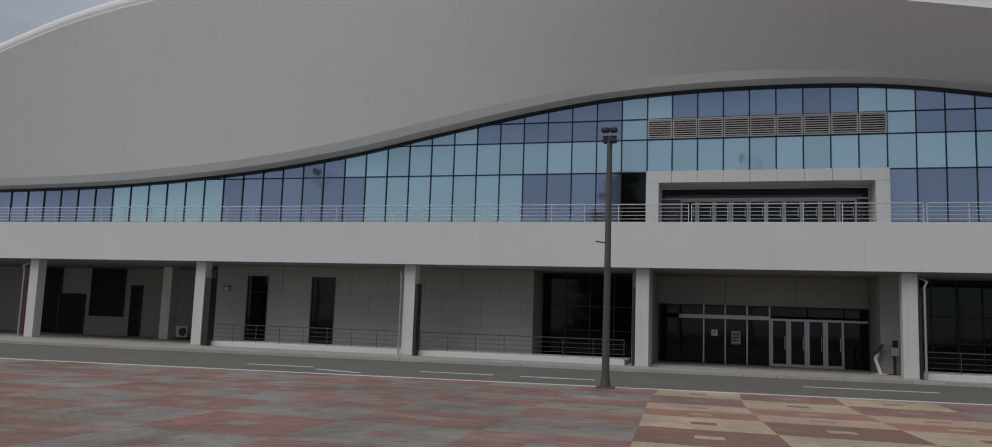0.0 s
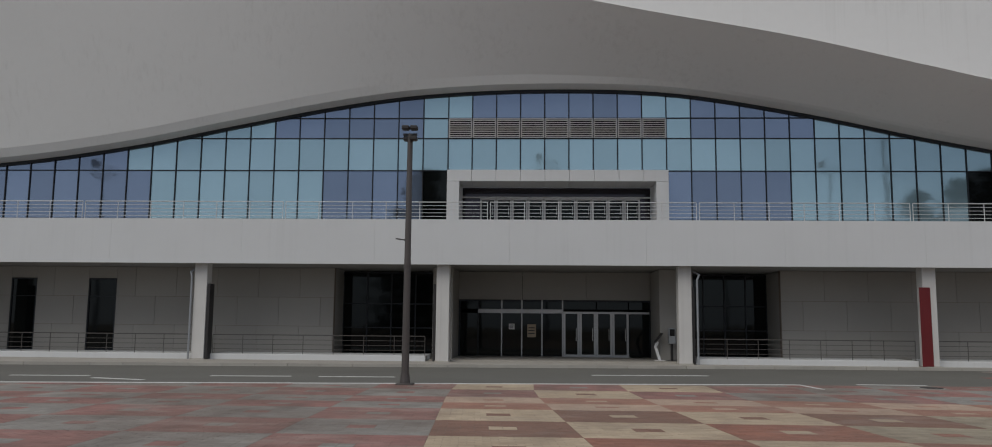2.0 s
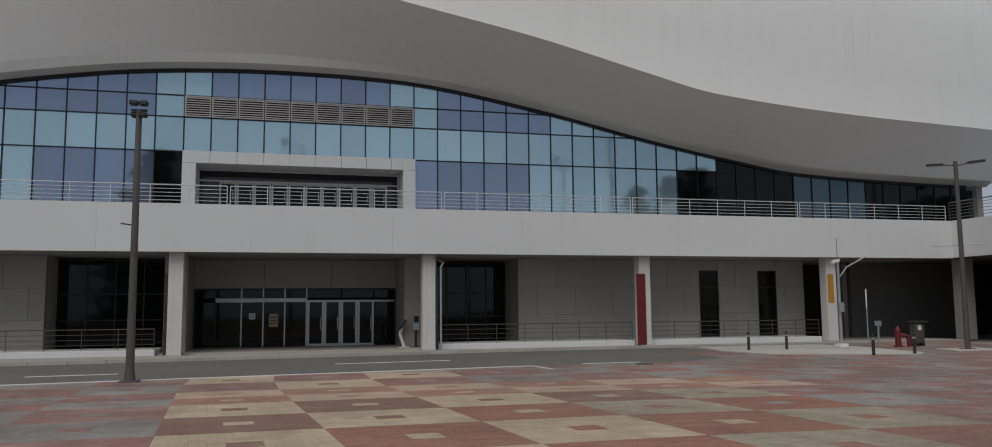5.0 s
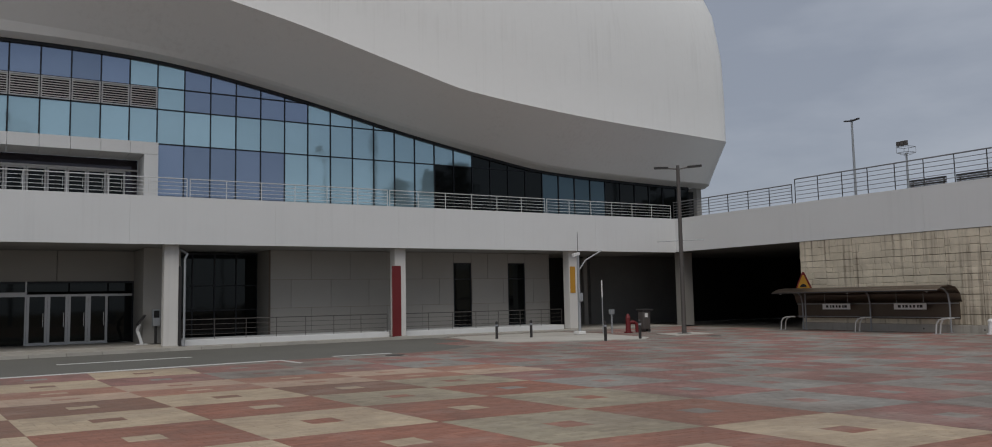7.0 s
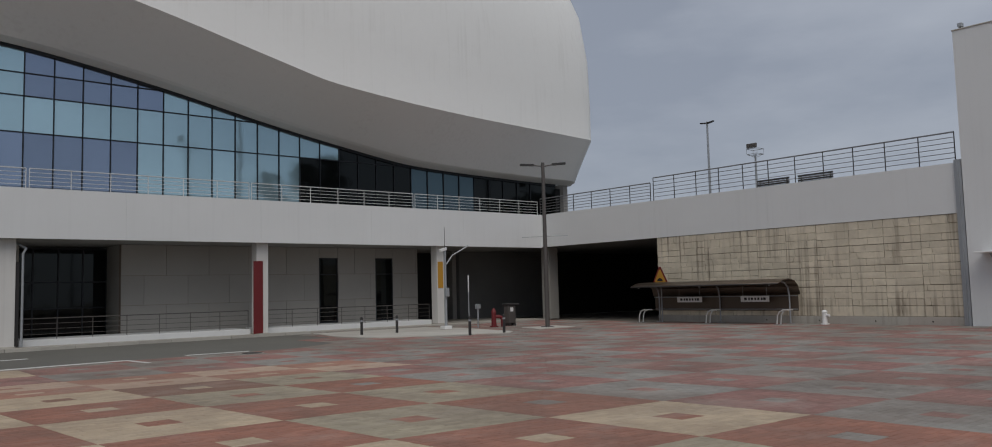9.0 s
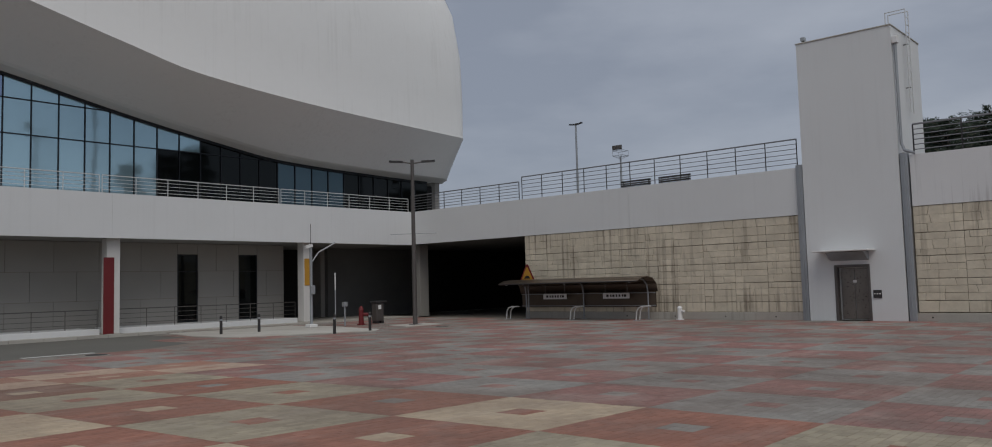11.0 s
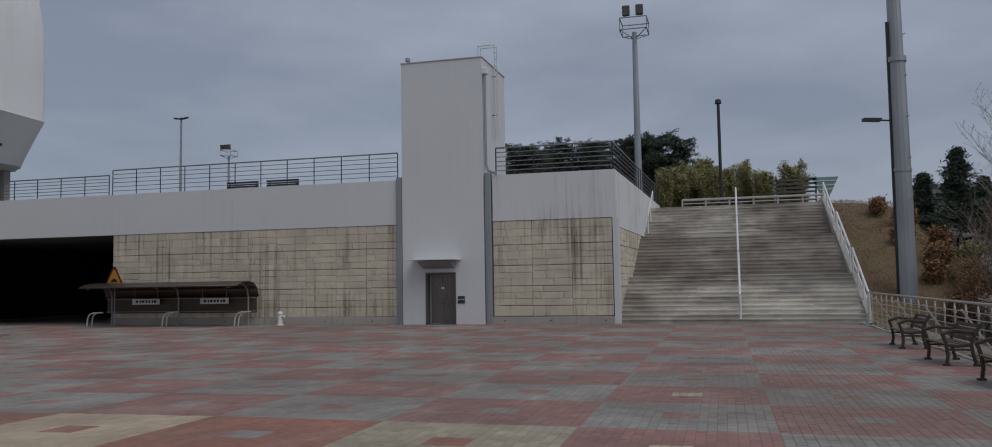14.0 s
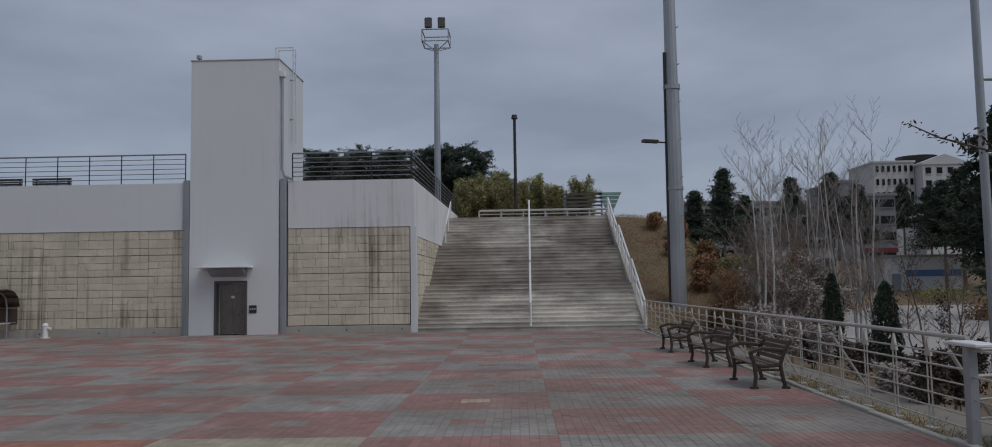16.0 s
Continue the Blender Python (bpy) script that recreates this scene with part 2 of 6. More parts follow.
def mesh_from(name, bm, mat, smooth=False):
    me = bpy.data.meshes.new(name)
    bm.to_mesh(me)
    bm.free()
    for m in mat if isinstance(mat, (list, tuple)) else [mat]:
        me.materials.append(m)
    if smooth:
        me.polygons.foreach_set("use_smooth", [True] * len(me.polygons))
    return me


def thing(name, label, category, group="", kind="", at=None):
    ob = new(name)
    ob.empty_display_size = 0.2
    if at is not None:
        ob.matrix_basis = at if isinstance(at, Matrix) else Matrix.Translation(at)
    return tagged(ob, label, category, group, kind)


def part(name, bm, mat, parent, label="", smooth=False):
    ob = new(name, bm if isinstance(bm, bpy.types.Mesh) else mesh_from(name, bm, mat, smooth))
    ob.parent = parent
    return tagged(ob, label) if label else ob


def solid(name, bm, mat, label, category, group="", kind="", smooth=False):
    return tagged(new(name, mesh_from(name, bm, mat, smooth)), label, category, group, kind)


def curve(points):
    """A smooth function through (x, value) pairs."""
    xs, ys = [p[0] for p in points], [p[1] for p in points]
    def value(x):
        i = min(max(int(np.searchsorted(xs, x)) - 1, 0), len(xs) - 2)
        h = xs[i + 1] - xs[i]
        def slope(k):
            a, b = max(k - 1, 0), min(k + 1, len(xs) - 1)
            return (ys[b] - ys[a]) / (xs[b] - xs[a])
        t = (min(max(x, xs[0]), xs[-1]) - xs[i]) / h
        return ((1 + 2 * t) * (1 - t) ** 2 * ys[i] + t * (1 - t) ** 2 * h * slope(i)
                + t * t * (3 - 2 * t) * ys[i + 1] + t * t * (t - 1) * h * slope(i + 1))
    return value

# ---- plan ----
DECK_Y, COL_Y, WALL_Y, GLASS_Y = 35.0, 35.5, 38.0, 38.0
DECK_LO, DECK_HI = 4.2, 6.1
SIDE_X = 33.8
COLUMNS = (-35.5, -25.3, -14.2, -3.65, 6.62, 16.75, 26.8)
glass_top = curve([(-64, 8.1), (-41.3, 8.37), (-32.5, 8.57), (-24.5, 9.18), (-18.7, 9.98), (-13.9, 10.93), (-9.06, 11.85), (-4.9, 12.4),
                   (0.7, 12.65), (6.66, 12.45), (12.6, 11.5), (18.5, 10.25), (23.5, 9.35), (27, 8.85), (34.8, 8.55), (39.6, 8.5)])

# ---- ground, road, kerbs ----
solid("ground", box((-400, -7.4, -0.6), (500, 400, -0.06)), M["ground"], "dull earth ground reaching to the horizon", "ground", kind="structure")
ROAD_NEAR = [(-70, 18.2), (-21, 21.6), (-12, 22.6), (-2.5, 23.7), (8, 24.9), (13.4, 25.2), (15.6, 26.6), (17.2, 29.4), (18.2, 33.2)]
ROAD_FAR = [(18.6, 34.2), (11, 33.9), (-4.3, 32.4), (-18, 31.2), (-70, 27.2)]
solid("road", prism(ROAD_NEAR + ROAD_FAR, "z", -0.3, -0.01), M["asphalt"], "worn dark asphalt service road before the stadium", "road", kind="structure")


def strip(pts, w, z0, z1):
    """A band of width w along a line on the ground."""
    bm = bmesh.new()
    for (xa, ya), (xb, yb) in zip(pts, pts[1:]):
        d = Vector((xb - xa, yb - ya)).normalized()
        o = Vector((-d.y, d.x)) * w / 2
        bm_prism(bm, [(xa + o.x, ya + o.y), (xb + o.x, yb + o.y), (xb - o.x, yb - o.y), (xa - o.x, ya - o.y)], "z", z0, z1)
    return bm


solid("edge_line", strip([(x, y + 0.22) for x, y in ROAD_NEAR[:5]], 0.3, -0.012, -0.003), M["line"], "worn white line along the edge of the road", "road marking", kind="structure")
solid("edge_line", strip([(8, 25.1), (8.15, 23.4)], 0.13, -0.008, 0.006), M["line"], "short white end mark on the paving", "road marking", kind="structure")
for pts in ([(9.9, 25.55), (11.9, 25.5)], [(-13.0, 24.6), (-11.2, 24.0)], [(-6.6, 26.3), (-4.2, 26.5)], [(-10, 26.1), (-7.5, 26.3)], [(2.2, 28.6), (6.2, 29.0)], [(-16, 25.3), (-13.6, 25.5)]):
    solid("lane_dash", strip(pts, 0.22, -0.012, -0.003), M["line"], "faded white dash on the asphalt", "road marking", "lane dashes", kind="structure")
solid("walkway", prism([(-70, 27.35), (-18, 31.35), (-4.3, 32.55), (11, 34.05), (18.7, 34.35), (33.7, 34.35), (33.7, 41.9), (-70, 43)], "z", -0.3, 0.06), M["concrete"],
      "grey concrete walkway under the deck", "pavement", kind="structure")
kerb = thing("kerb", "pale concrete kerb between road and walkway", "kerb", kind="structure")
for (xa, ya), (xb, yb) in zip(ROAD_FAR[::-1], ROAD_FAR[::-1][1:]):
    k = max(1, round((Vector((xb - xa, yb - ya)).length) / 1.2))
    for i in range(k):
        p, q = Vector((xa, ya)).lerp(Vector((xb, yb)), i / k), Vector((xa, ya)).lerp(Vector((xb, yb)), (i + 0.985) / k)
        if p.x > -46:
            part("kerb_stone", strip([p + Vector((0, 0.07)), q + Vector((0, 0.07))], 0.16, -0.2, 0.11), M["kerb"], kerb)
solid("concrete_pad", prism([(17.7, 30.3), (18.1, 27.5), (22.9, 25.3), (23.7, 26), (24.8, 31), (24.6, 33.6), (18.4, 33.6)], "z", -0.2, 0.03), M["pad"],
      "pale concrete island with bollards and a camera post", "pavement", kind="structure")
solid("concrete_pad", prism([(25.5, 26.3), (27.7, 26.3), (28.3, 28.2), (26.1, 28.2)], "z", -0.2, 0.03), M["pad"], "pale concrete footing slab round the lamp post", "pavement", kind="structure")
for x, y in ((11.5, 24.3), (26.3, 24.9), (22.2, 28.6)):
    m_ = thing("manhole_cover", "round dark iron manhole cover set in the paving", "manhole cover", "manhole covers", at=(x, y, -0.005))
    part("frame", tube((0, 0, 0), (0, 0, 0.012), 0.36, 0.36, 20), M["concrete"], m_)
    part("lid", tube((0, 0, 0), (0, 0, 0.02), 0.31, 0.31, 20), M["dark"], m_)

# ---- stadium shell ----
crease_z = curve([(-64, 9.4), (-50, 12.2), (-38.5, 15.45), (-34.4, 16.6), (-30.2, 17.4), (-20, 18.5), (-8, 17.7), (5.35, 15.0), (11.4, 13.8), (16.7, 12.5), (20, 11.77), (27, 11.3), (38.6, 11.17)])
crease_y = curve([(-64, 35.2), (-40, 34.6), (-30, 34.5), (-12, 34.5), (0, 34.3), (14, 34), (22, 34), (30, 34.6), (38.6, 35.5)])


def shell_top(x):
    if x < -5:
        return crease_z(x) + 0.5 + 5 * min(max((x + 30) / 25, 0), 1)
    return 24.6 - ((x + 5) / 40) ** 2 * 1.6


def shell_profile(x, crease, foot, foot_out, out):
    """Points from the foot of the shell over its lip and crease to the roof."""
    cz, tz, lz = crease_z(x), shell_top(x), glass_top(x)
    inward = -out
    pts = [foot + Vector((0, 0, lz)), foot_out + Vector((0, 0, lz + 0.12)), foot_out + Vector((0, 0, lz + (0.5 if x < 0 else max(0.2, 0.5 - x * 0.03)))) + out * 0.22]
    a = pts[-1]
    c = Vector((crease.x, crease.y, cz))
    pts += [a.lerp(c, 0.03), a.lerp(c, 0.3), a.lerp(c, 0.65), a.lerp(c, 0.97), c, c + Vector((0, 0, 0.12)) + inward * 0.02]
    h = max(tz - cz, 0.8)
    for k in (0.2, 0.45, 0.7, 0.85, 0.95, 1.0):
        pts.append(c + Vector((0, 0, h * k)) + inward * (4.0 * (1 - math.sqrt(max(0.0, 1 - k ** 4)))) * min(1, h / 5))
    pts.append(pts[-1] + inward * 16 + Vector((0, 0, 1.2)))
    return pts


def build_shell():
    stations = []
    for x in np.arange(-64, 38.65, 0.75):
        out = Vector((0, -1, 0))
        stations.append(shell_profile(x, Vector((x, crease_y(x), 0)), Vector((x, GLASS_Y - 0.05, 0)), Vector((x, GLASS_Y - 0.75, 0)), out))
    for k in range(1, 9):
        a = radians(90 * k / 8)
        out = Vector((math.sin(a), -math.cos(a), 0))
        crease = Vector((38.6, 36.5, 0)) + out
        foot = Vector((38.6 + 0.9 * k / 8, GLASS_Y - 0.05, 0))
        stations.append(shell_profile(38.6, crease, foot, foot + Vector((0.01 * k, -0.7 + 0.08 * k, 0)), out))
    for y in (44, 52, 60, 70):
        stations.append(shell_profile(38.6, Vector((39.6, y, 0)), Vector((39.5, y, 0)), Vector((39.58, y, 0)), Vector((1, 0, 0))))
    bm = bmesh.new()
    rows_ = [[bm.verts.new(p) for p in s] for s in stations]
    for a, b in zip(rows_, rows_[1:]):
        for i in range(len(a) - 1):
            bm.faces.new((a[i], b[i], b[i + 1], a[i + 1]))
        for i in (0, 1, 2, 7):
            bm.edges.get((a[i], b[i])).smooth = False
    bmesh.ops.recalc_face_normals(bm, faces=bm.faces)
    return bm


stadium = thing("stadium", "large white stadium with a swooping shell over a blue glass wall", "stadium")
shell = part("roof_shell", build_shell(), M["shell"], stadium, "off-white curved roof shell with faint rain streaks", True)
part("roof_lid", box((-64, 55, 18), (34, 75, 18.6)), M["shell"], stadium)
part("side_wall", box((39.0, 38.2, DECK_HI), (39.4, 70, 8.6)), M["panel"], stadium, "pale panelled end wall beside the glass")

# ---- curtain wall ----
PITCH, X0 = 1.133, -3.8
ROWS_Z = (DECK_HI, 8.79, 10.33, 11.3, 13.2)
curtain = thing("curtain_wall", "blue coated glass curtain wall with dark mullions under the curved roof edge", "curtain wall", kind="structure")
random.seed(5)


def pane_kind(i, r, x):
    """Which panes have pale backing or, for mirrored trees, a dark colour: bands of the wall differ."""
    # dark panes paint the trees mirrored beside the portal and at the east end
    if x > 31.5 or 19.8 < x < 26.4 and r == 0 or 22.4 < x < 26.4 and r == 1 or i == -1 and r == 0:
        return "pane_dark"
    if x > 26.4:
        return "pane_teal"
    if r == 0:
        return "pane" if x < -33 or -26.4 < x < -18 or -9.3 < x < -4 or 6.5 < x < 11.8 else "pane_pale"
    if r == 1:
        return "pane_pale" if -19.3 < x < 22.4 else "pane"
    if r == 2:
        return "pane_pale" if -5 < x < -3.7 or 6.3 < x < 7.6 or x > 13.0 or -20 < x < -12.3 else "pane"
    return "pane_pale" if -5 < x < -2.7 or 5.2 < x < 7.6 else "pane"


for i in range(-34, 38):
    x0, x1 = (X0 + k * (PITCH if k > 0 else 1.18) for k in (i, i + 1))
    if x1 > 38.95:
        break
    for r in range(4):
        za, zb = ROWS_Z[r], ROWS_Z[r + 1]
        ta, tb = glass_top(x0) + 0.02, glass_top(x1) + 0.02
        if max(ta, tb) - za < 0.12 or (r == 2 and 0 <= i < 9) or (r == 0 and 0 <= i < 9):
            continue
        ya = random.uniform(-0.004, 0.004)
        poly = [(x0 + 0.03, za + 0.03), (x1 - 0.03, za + 0.03), (x1 - 0.03, max(min(zb - 0.03, tb), za + 0.05)), (x0 + 0.03, max(min(zb - 0.03, ta), za + 0.05))]
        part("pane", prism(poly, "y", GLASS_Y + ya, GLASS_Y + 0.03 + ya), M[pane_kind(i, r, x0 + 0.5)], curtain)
    if not 0 < i < 9:
        part("mullion", box((x0 - 0.019, GLASS_Y - 0.06, DECK_HI), (x0 + 0.019, GLASS_Y + 0.1, glass_top(x0))), M["mullion"], curtain)
    else:
        part("mullion", box((x0 - 0.019, GLASS_Y - 0.06, 8.79), (x0 + 0.019, GLASS_Y + 0.1, glass_top(x0))), M["mullion"], curtain)
for z, xa, xb in ((8.79, -27.5, 26.5), (10.33, -16.5, 17.8), (11.3, -11.5, 13.0)):
    part("transom", box((xa, GLASS_Y - 0.05, z - 0.022), (xb, GLASS_Y + 0.09, z + 0.022)), M["mullion"], curtain)
# black sheets stand in for the unlit rooms behind the glass
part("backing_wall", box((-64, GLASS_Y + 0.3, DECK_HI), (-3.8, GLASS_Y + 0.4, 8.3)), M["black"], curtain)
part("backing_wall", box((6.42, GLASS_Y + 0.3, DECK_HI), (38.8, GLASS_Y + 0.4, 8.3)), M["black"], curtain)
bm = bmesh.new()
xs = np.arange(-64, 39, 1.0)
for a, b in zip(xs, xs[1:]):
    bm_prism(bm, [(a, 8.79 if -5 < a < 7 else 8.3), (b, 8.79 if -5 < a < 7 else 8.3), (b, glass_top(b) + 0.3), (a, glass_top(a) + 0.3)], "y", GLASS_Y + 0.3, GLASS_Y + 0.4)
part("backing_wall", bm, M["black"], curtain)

# dark strip put in for the shade line below the roof lip
bm = bmesh.new()
for a, b in zip(xs, xs[1:]):
    bm_prism(bm, [(a, glass_top(a) - 0.13), (b, glass_top(b) - 0.13), (b, glass_top(b) + 0.01), (a, glass_top(a) + 0.01)], "y", GLASS_Y - 0.12, GLASS_Y - 0.065)
part("head_trim", bm, M["mullion"], curtain, "dark strip painting the shade line under the roof edge")

# louvre band over the portal
for i in range(9):
    x0, x1 = X0 + i * PITCH, X0 + (i + 1) * PITCH
    unit = thing("louvre_unit", "bronze and silver horizontal ventilation louvre set in the glass wall", "louvre", "louvre band", at=(x0, GLASS_Y, 10.33))
    bm = bmesh.new()
    for lo, hi in (((0.02, -0.1, 0.02), (0.07, 0.05, 0.95)), ((PITCH - 0.07, -0.1, 0.02), (PITCH - 0.02, 0.05, 0.95)), ((0.07, -0.1, 0.02), (PITCH - 0.07, 0.05, 0.07)), ((0.07, -0.1, 0.9), (PITCH - 0.07, 0.05, 0.95))):
        bm_box(bm, lo, hi)
    part("frame", bm, M["alu"], unit)
    part("backing", box((0.07, 0.06, 0.03), (PITCH - 0.07, 0.08, 0.94)), M["black"], unit)
    for k in range(8):
        z = 0.11 + k * 0.103
        part("slat", prism([(-0.1, z), (0.02, z + 0.05), (0.02, z + 0.065), (-0.1, z + 0.034)], "x", 0.07, PITCH - 0.07), M["louvre"], unit)

# first-floor portal
portal = thing("portal", "white panelled box frame round the first-floor entrance doors", "portal", kind="structure")
PX0, PX1 = -3.8, 6.42
for k in range(9):
    a, b = PX0 + k * (PX1 - PX0) / 9, PX0 + (k + 1) * (PX1 - PX0) / 9
    part("panel", box((a + 0.006, GLASS_Y - 0.35, 8.25), (b - 0.006, GLASS_Y + 1.6, 8.78), 0.006), M["render"], portal)
for a, b in ((PX0, PX0 + 0.57), (PX1 - 0.57, PX1)):
    part("jamb", box((a, GLASS_Y - 0.35, DECK_HI), (b, GLASS_Y + 1.6, 8.24), 0.006), M["render"], portal)
part("back_wall", box((PX0 + 0.57, GLASS_Y + 1.62, DECK_HI), (PX1 - 0.57, GLASS_Y + 1.7, 8.25)), M["pane_dim"], portal, "dim reflecting glass over the doors")
part("lintel", box((PX0 + 0.57, GLASS_Y + 1.5, 7.73), (PX1 - 0.57, GLASS_Y + 1.6, 7.8)), M["whitepaint"], portal)
for k in range(10):
    x = -2.35 + k * 0.77
    door = part("door", box((x, GLASS_Y + 1.52, DECK_HI), (x + 0.75, GLASS_Y + 1.56, 7.6)), M["pane_dark"], portal, "glazed swing door with a silver frame")
    for lo, hi in (((x, GLASS_Y + 1.44, DECK_HI), (x + 0.075, GLASS_Y + 1.515, 7.72)), ((x + 0.675, GLASS_Y + 1.44, DECK_HI), (x + 0.75, GLASS_Y + 1.515, 7.72)), ((x + 0.075, GLASS_Y + 1.44, 7.62), (x + 0.675, GLASS_Y + 1.515, 7.72))):
        part("frame", box(lo, hi), M["doorframe"], door)
    part("handle", tube((x + 0.6, GLASS_Y + 1.4, 6.9), (x + 0.6, GLASS_Y + 1.4, 7.3), 0.015, None, 6), M["steel"], door)

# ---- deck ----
solid("deck_front", box((-70, DECK_Y, DECK_LO), (SIDE_X, GLASS_Y + 12, DECK_HI - 0.35), 0.02), M["soffit"], "concrete deck slab with an underside darkened to cut bounce", "deck", kind="structure")
for k in range(18):
    xa, xb = -70 + k * 5.767, -70 + (k + 1) * 5.767
    part("fascia", box((xa, DECK_Y - 0.16, DECK_LO - 0.03), (xb - 0.004, DECK_Y - 0.002, DECK_HI)), M["render"], bpy.data.objects["deck_front"], "smooth white rendered fascia")
part("coping", box((-70, DECK_Y - 0.002, DECK_HI - 0.3), (SIDE_X, DECK_Y + 0.3, DECK_HI - 0.004)), M["render"], bpy.data.objects["deck_front"])


def railing(name, a, b, height, gap, rails, label, group, r=0.022, bay=0, mats=("steel", "steel")):
    """A post-and-rail guard from a to b, standing on the line a-b."""
    a, b = Vector(a), Vector(b)
    ob = thing(name, label, "railing", group)
    d = b - a
    k = max(1, round(d.length / gap))
    for i in range(k + 1):
        p = a + d * (i / k)
        part("post", tube(p, p + Vector((0, 0, height)), r * 1.15, None, 6), M[mats[0]], ob)
    for i in range(rails):
        z = Vector((0, 0, height * (i + 1) / rails))
        part("rail", tube(a + z, b + z, r * (1.5 if i == rails - 1 else 0.75), None, 6), M[mats[1]], ob)
    return ob


xs = [-64 + 8.9 * i for i in range(11)] + [SIDE_X]
for a, b in zip(xs, xs[1:]):
    railing("deck_railing", (a + 0.06, DECK_Y + 0.08, DECK_HI), (b - 0.06, DECK_Y + 0.08, DECK_HI), 0.78, 1.48, 5, "stainless steel railing on the deck parapet", "deck railings", 0.015)
railing("deck_railing", (SIDE_X + 0.1, 26.7, DECK_HI), (SIDE_X + 0.1, 35, DECK_HI), 0.95, 1.3, 6, "stainless steel railing on the side parapet", "deck railings", 0.02, mats=("dark", "railgrey"))
railing("deck_railing", (SIDE_X + 0.1, 12.05, DECK_HI), (SIDE_X + 0.1, 26.5, DECK_HI), 1.18, 1.3, 6, "taller steel railing along the upper terrace", "deck railings", 0.02, mats=("dark", "railgrey"))
railing("deck_railing", (SIDE_X + 0.1, 2.9, DECK_HI), (SIDE_X + 0.1, 7.7, DECK_HI), 1.13, 1.55, 6, "steel railing at the terrace corner by the stairs", "deck railings", 0.024, mats=("dark", "railgrey"))
railing("deck_railing", (SIDE_X + 0.25, 2.9, DECK_HI), (51.3, 2.9, DECK_HI), 1.13, 0.9, 6, "steel railing beside the stairs on the parapet", "deck railings", 0.02, mats=("dark", "railgrey")).matrix_basis = Matrix.Translation((34.05, 2.8, 0)) @ pose(0, 0, 0, 0, 0, -1.5) @ Matrix.Translation((-34.05, -2.8, 0))

# ---- columns with their boards and pipes ----
def column(x, boards=(), pipe=None):
    ob = thing("column", "white painted concrete column under the deck" + (" with a " + boards[0][3] + " board" if boards else ""), "column", "deck columns", at=(x, COL_Y, 0.06))
    part("shaft", box((-0.28, -0.24, 0), (0.28, 0.3, DECK_LO - 0.07), 0.015), M["column"], ob)
    part("base_block", box((-0.31, -0.27, -0.05), (0.31, 0.33, 0.05), 0.01), M["kerb"], ob)
    for lo, hi, m, _ in boards:
        part("board", box(lo, hi, 0.01), M[m], ob, _ + " board on the column")
    if pipe is not None:
        bm = bm_path(bmesh.new(), [(pipe, -0.32, 0.02), (pipe, -0.32, 3.55), (pipe * 1.2, -0.3, 3.75), (pipe * 0.4, 0.25, 4.1)], 0.045)
        part("downpipe", bm, M["galv"], ob, "pale rainwater downpipe")
    return ob


column(-35.5, [((-0.42, -0.2, 0.02), (-0.29, 0.25, 3.3), "redpaint", "red")], -0.55)
# dark board here paints in the dark gap right of the column
column(-25.3, [((0.29, -0.2, 0.02), (0.62, 0.28, 3.3), "dark", "dark")])
column(-14.2, [((0.3, -0.2, 0.02), (0.42, 0.28, 3.25), "dark", "dark")], -0.36)
column(-3.65, [((-0.42, -0.15, 0.02), (-0.3, 0.28, 3.3), "dark", "dark")])
column(6.62, [((0.3, -0.15, 0.02), (0.42, 0.28, 3.25), "dark", "dark")], 0.5)
column(16.75, [((-0.44, -0.27, 0.02), (0.02, -0.25, 3.3), "redpaint", "red")])
column(26.8, [((-0.24, -0.27, 1.9), (0.1, -0.25, 3.3), "yellow", "yellow")])
solid("column", box((-31.3, 40.2, 0.06), (-30.7, 40.8, DECK_LO - 0.01), 0.015), M["column"], "inner white column in the shade under the deck", "column", "deck columns")
solid("column", box((34.6, 35.1, 0.0), (35.3, 35.8, DECK_LO - 0.01), 0.015), M["panel"], "broad grey pillar beside the dark underpass", "column", "deck columns")

# ---- ground-floor walls ----
def panel_wall(name, x0, x1, openings, label, y=WALL_Y, thick=0.3, rows=(0.06, 1.5, 2.82, DECK_LO - 0.01), step=1.95):
    """A wall clad in panels with open joints; openings: (x0, x1, z0, z1)."""
    ob = thing(name, label, "wall", kind="structure")
    cuts = sorted([x0, x1] + [v for o in openings for v in o[:2]])
    for a, b in zip(cuts, cuts[1:]):
        holes = [o for o in openings if o[0] - 1e-6 <= a and b <= o[1] + 1e-6]
        zs = [(holes[0][3], DECK_LO - 0.01)] if holes else [(0.06, DECK_LO - 0.01)]
        for z0, z1 in zs:
            part("core", box((a, y + 0.03, z0), (b, y + thick, z1)), M["joint"], ob)
    for r, (za, zb) in enumerate(zip(rows, rows[1:])):
        x = x0 - (0.5 * step if r % 2 else 0)
        while x < x1:
            for c, d in [(x, x + step)]:
                pieces = [(max(c, x0), min(d, x1))]
                for o in openings:
                    if o[2] < zb - 0.05 and o[3] > za + 0.05:
                        pieces = [q for p, s in pieces for q in ((p, min(s, o[0])), (max(p, o[1]), s)) if q[1] - q[0] > 0.04]
                for p, s in pieces:
                    part("panel", box((p + 0.008, y, za + 0.008), (s - 0.008, y + 0.028, zb - 0.008)), M["panel"], ob)
            x += step
    for o in openings:
        if o[3] < rows[-1] - 0.2:
            part("panel", box((o[0] + 0.008, y, o[3] + 0.01), (o[1] - 0.008, y + 0.028, rows[-1] - 0.008)), M["panel"], ob)
    return ob


